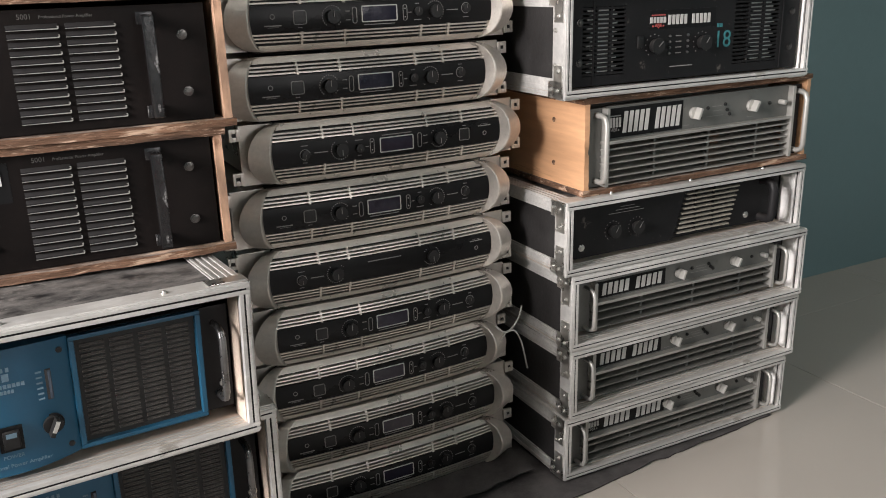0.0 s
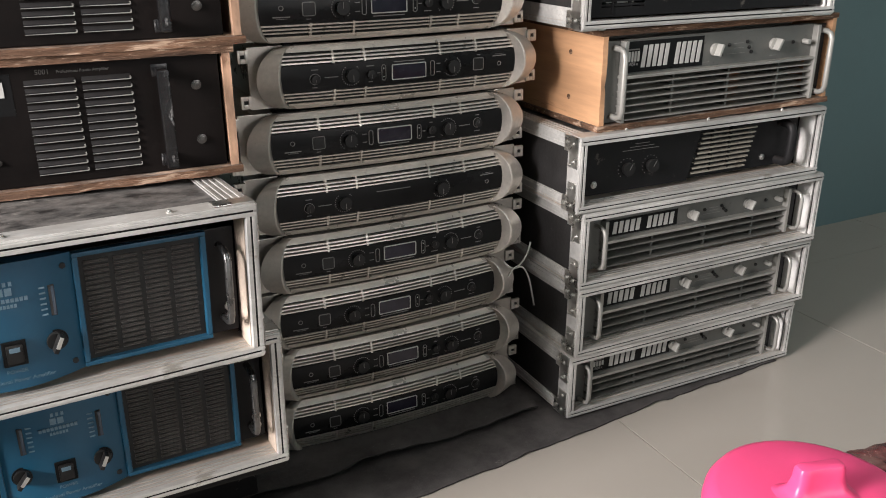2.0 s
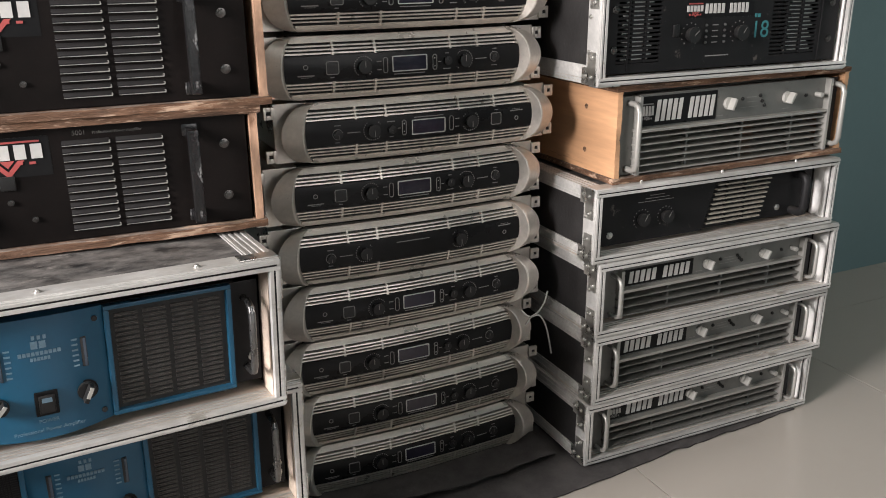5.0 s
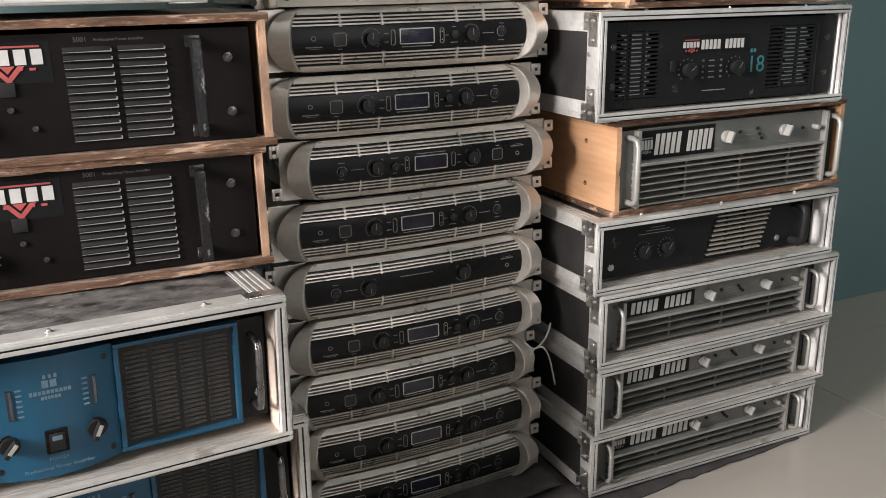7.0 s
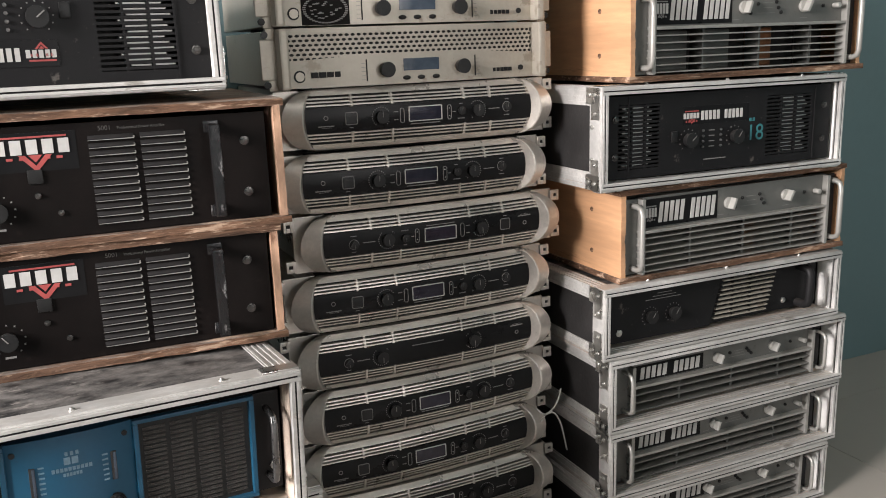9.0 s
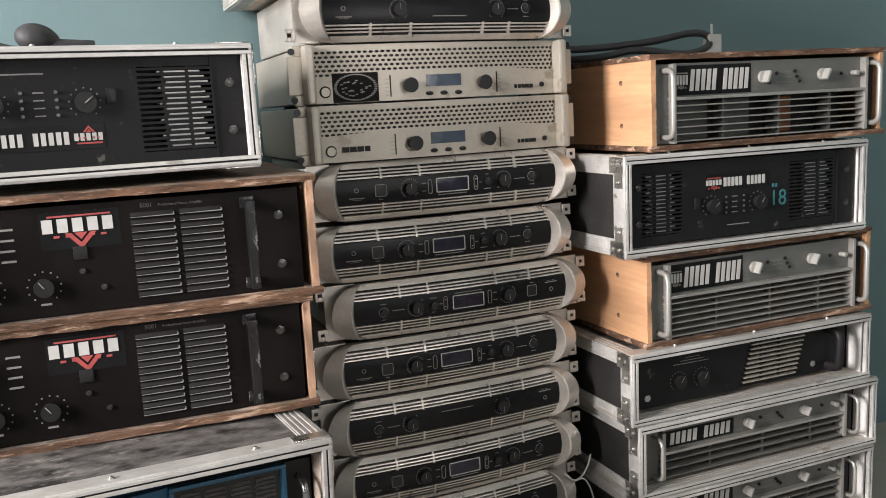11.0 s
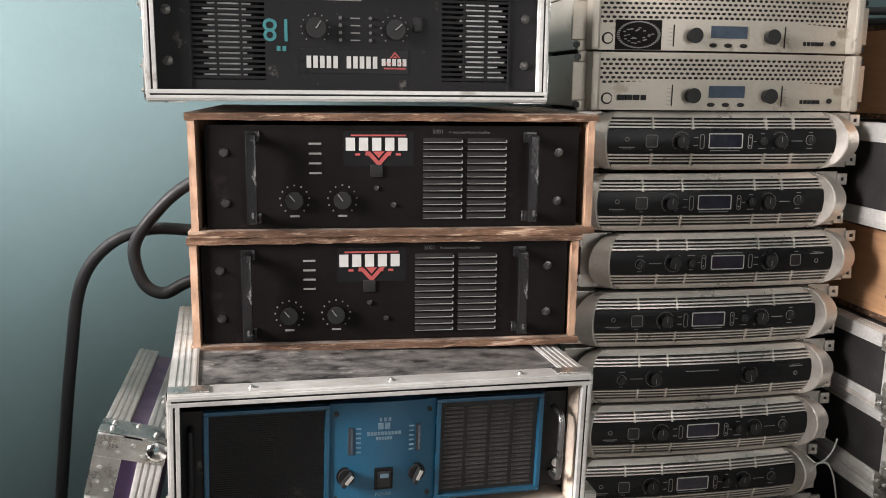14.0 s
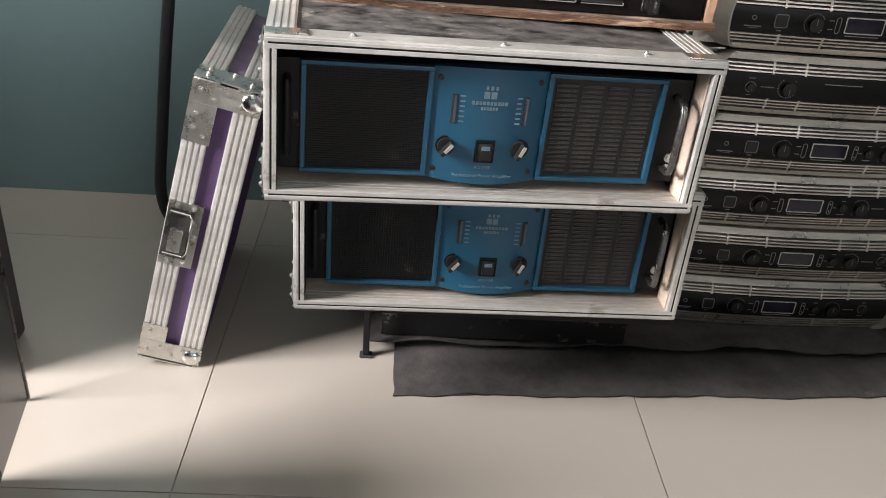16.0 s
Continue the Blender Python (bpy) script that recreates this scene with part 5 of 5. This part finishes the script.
K = Vector((0.871, 1.2805, 0.270))
for pts in ([K, K + Vector((0.012, -0.004, 0.008)), K + Vector((0.024, -0.006, 0.026)), K + Vector((0.030, -0.006, 0.046))], [K, K + Vector((0.016, -0.004, 0.002)), K + Vector((0.028, -0.006, -0.018)), K + Vector((0.036, -0.006, -0.048)), K + Vector((0.043, -0.004, -0.076))], [K + Vector((-0.016, 0.004, 0.014)), K + Vector((-0.006, -0.001, 0.004)), K, K + Vector((-0.008, 0.0, -0.012)), K + Vector((-0.012, 0.012, -0.022))]):
    sweep(bm, smooth_path(pts, 6), 0.0015, 6)
tagged(part("plastic_tie", bm, GREYKNOB), "thin white plastic tie knotted on an amplifier handle", "tie")

# ---- table with jar ----
table = thing("side_table", "low red-brown wooden table near the stacks", "table")
REDWOOD = material("red_brown_wood", (0.13, 0.035, 0.022), 0.4, var=0.3, scale=6, fine=60, bump=0.15, stretch=(0.3, 2, 1))
slab("tabletop", (0.46, 1.20, -0.10, 0.522, 0.378, 0.400), REDWOOD, table, 0.003)
for x in (0.50, 1.16):
    for y in (-0.06, 0.48):
        slab("leg", (x - 0.02, x + 0.02, y - 0.02, y + 0.02, 0, 0.378), REDWOOD, table, 0.003)
CLEAR = bpy.data.materials.new("clear_plastic")
CLEAR.use_nodes = True
cb = CLEAR.node_tree.nodes["Principled BSDF"]
cb.inputs["Base Color"].default_value = (0.92, 0.93, 0.92, 1)
cb.inputs["Roughness"].default_value = 0.08
cb.inputs["Transmission Weight"].default_value = 1.0
cb.inputs["IOR"].default_value = 1.3
jar = thing("plastic_jar", "clear plastic jar with a bright pink lid on the table", "jar", pose(0.518, 0.377, 0.400, 0, 0, 20))


def lathe(bm, prof, seg=48):
    rings = [[bm.verts.new((r * math.cos(2 * math.pi * k / seg), r * math.sin(2 * math.pi * k / seg), z)) for k in range(seg)] for r, z in prof]
    for a, b in zip(rings, rings[1:]):
        for k in range(seg):
            bm.faces.new((a[k], a[(k + 1) % seg], b[(k + 1) % seg], b[k]))
    bm.faces.new(rings[0][::-1]), bm.faces.new(rings[-1])


bm = bmesh.new()
lathe(bm, [(0.048, 0.0), (0.052, 0.004), (0.054, 0.06), (0.055, 0.118), (0.0535, 0.118), (0.0525, 0.06), (0.050, 0.006), (0.001, 0.004)])
part("jar_body", bm, CLEAR, jar, "clear plastic body").visible_shadow = False
bm = bmesh.new()
lathe(bm, [(0.0590, 0.116), (0.0600, 0.1175), (0.0600, 0.126), (0.0592, 0.131), (0.0560, 0.1362), (0.052, 0.1380), (0.030, 0.1392), (0.010, 0.1396), (0.001, 0.1396)])
jl = part("jar_lid", bm, PINK, jar, "bright pink domed lid")
bm = bmesh.new()
GRIP = ((0.1388, 0.0245, 0.0150), (0.1402, 0.0205, 0.0105), (0.1440, 0.0165, 0.0072), (0.1500, 0.0145, 0.0060), (0.1560, 0.0142, 0.0056), (0.1580, 0.0132, 0.0046), (0.1588, 0.0110, 0.0030))
rings = []
for z, hw, ht in GRIP:
    ring = []
    for k in range(40):
        c, s = math.cos(2 * math.pi * k / 40), math.sin(2 * math.pi * k / 40)
        flute = 1 - 0.16 * math.exp(-(c * 3.2) ** 2)
        v = Vector((hw * math.copysign(abs(c) ** 0.45, c), ht * flute * math.copysign(abs(s) ** 0.45, s), z))
        v.rotate(Euler((0, 0, math.radians(-35))))
        ring.append(bm.verts.new(v))
    rings.append(ring)
for lo, hi in zip(rings, rings[1:]):
    for k in range(40):
        bm.faces.new((lo[k], lo[(k + 1) % 40], hi[(k + 1) % 40], hi[k]))
bm.faces.new(rings[0][::-1]), bm.faces.new(rings[-1])
part("lid_grip", bm, PINK, jl)

FOIL = material("dark_printed_foil", (0.15, 0.025, 0.03), 0.2, 0.3, var=0.8, scale=40, fine=120, bump=0.5, dust=0.25, dust_color=(0.55, 0.45, 0.36))
FOIL2 = material("blue_black_foil", (0.03, 0.032, 0.045), 0.18, 0.4, var=0.7, scale=30, fine=120, bump=0.4)
rnd = random.Random(11)
for i, (x, y, z, rz, mt) in enumerate(((0.630, 0.466, 0.4035, 10, FOIL), (0.720, 0.462, 0.4035, -20, FOIL), (0.675, 0.470, 0.418, 24, FOIL), (0.755, 0.455, 0.418, 5, FOIL2), (0.700, 0.458, 0.432, -8, FOIL))):
    bm = bmesh.new()
    n, m2 = 12, 8
    for side in (1, -1):
        g = [[bm.verts.new(((u / n - 0.5) * 0.10, (v / m2 - 0.5) * 0.065, side * 0.007 * (math.sin(math.pi * u / n) * math.sin(math.pi * v / m2)) ** 0.5 + 0.0025 * noise.noise((u * 0.7, v * 0.9, i)) + side * 0.0004)) for v in range(m2 + 1)] for u in range(n + 1)]
        for u in range(n):
            for v in range(m2):
                bm.faces.new((g[u][v], g[u + 1][v], g[u + 1][v + 1], g[u][v + 1]))
    p = part("snack_packet", bm, mt)
    p.matrix_basis = pose(x, y, z + 0.006, 0, 0, rz)
    tagged(p, "crumpled dark shiny foil packet on the table", "packet", "foil packets")

# ---- glazed door leaf standing open ----
leaf = thing("door_leaf", "open black-framed door leaf with a dark glass strip", "door", pose(-0.480, 1.046, 0, 0, 0, 10))
SMOKED = bpy.data.materials.new("smoked_glass")
SMOKED.use_nodes = True
sg = SMOKED.node_tree.nodes["Principled BSDF"]
sg.inputs["Base Color"].default_value = (0.012, 0.012, 0.014, 1)
sg.inputs["Roughness"].default_value = 0.25
for y0, y1 in ((-0.006, 0.0), (-0.80, -0.778)):
    slab("stile", (-0.012, 0.0, y0, y1, 0.004, 2.05), WORN, leaf, 0.002)
# unseen solid panel, added so that the near floor lies in shadow
slab("kick_panel", (-0.036, -0.002, -0.778, -0.158, 0.004, 0.40), BLACKP, leaf, 0.002)
for dims in ((-0.010, -0.002, -0.158, -0.006, 0.006, 0.40), (-0.010, -0.002, -0.778, -0.006, 0.40, 2.03)):
    slab("glass_pane", dims, SMOKED, leaf, 0).visible_shadow = False

# ---- unseen block behind the door leaf, added to shade the back wall and floor ----
blocker = thing("loudspeaker_cabinet", "long black block behind the door leaf, added unseen to shade the wall", "loudspeaker")
slab("cabinet_body", (-1.70, -0.545, 1.085, 1.20, 0.006, 0.94), CLOTH, blocker, 0.006)
for x in (-1.66, -0.58):
    for y in (1.10, 1.18):
        slab("cabinet_foot", (x - 0.012, x + 0.012, y - 0.012, y + 0.012, 0, 0.006), CABLE, blocker, 0)

# ---- floor tiles ----
S = 0.6325
bm = bmesh.new()
box(bm, 0.0008, S - 0.0008, 0.0008, S - 0.0008, -0.0025, 0.0)
tile = finish(bm, "tile", TILE, 0.0007, False)
for i in range(-4, 6):
    for j in range(-7, 1):
        x, y = -0.247 + i * S, 1.512 + j * S
        if x > -2.4 - S * 0.6 and x < 3.0:
            bit("tile", tile, floor, m=Matrix.LocRotScale((x, y, 0), None, (1, min(1, (1.70 - y) / S), 1)))
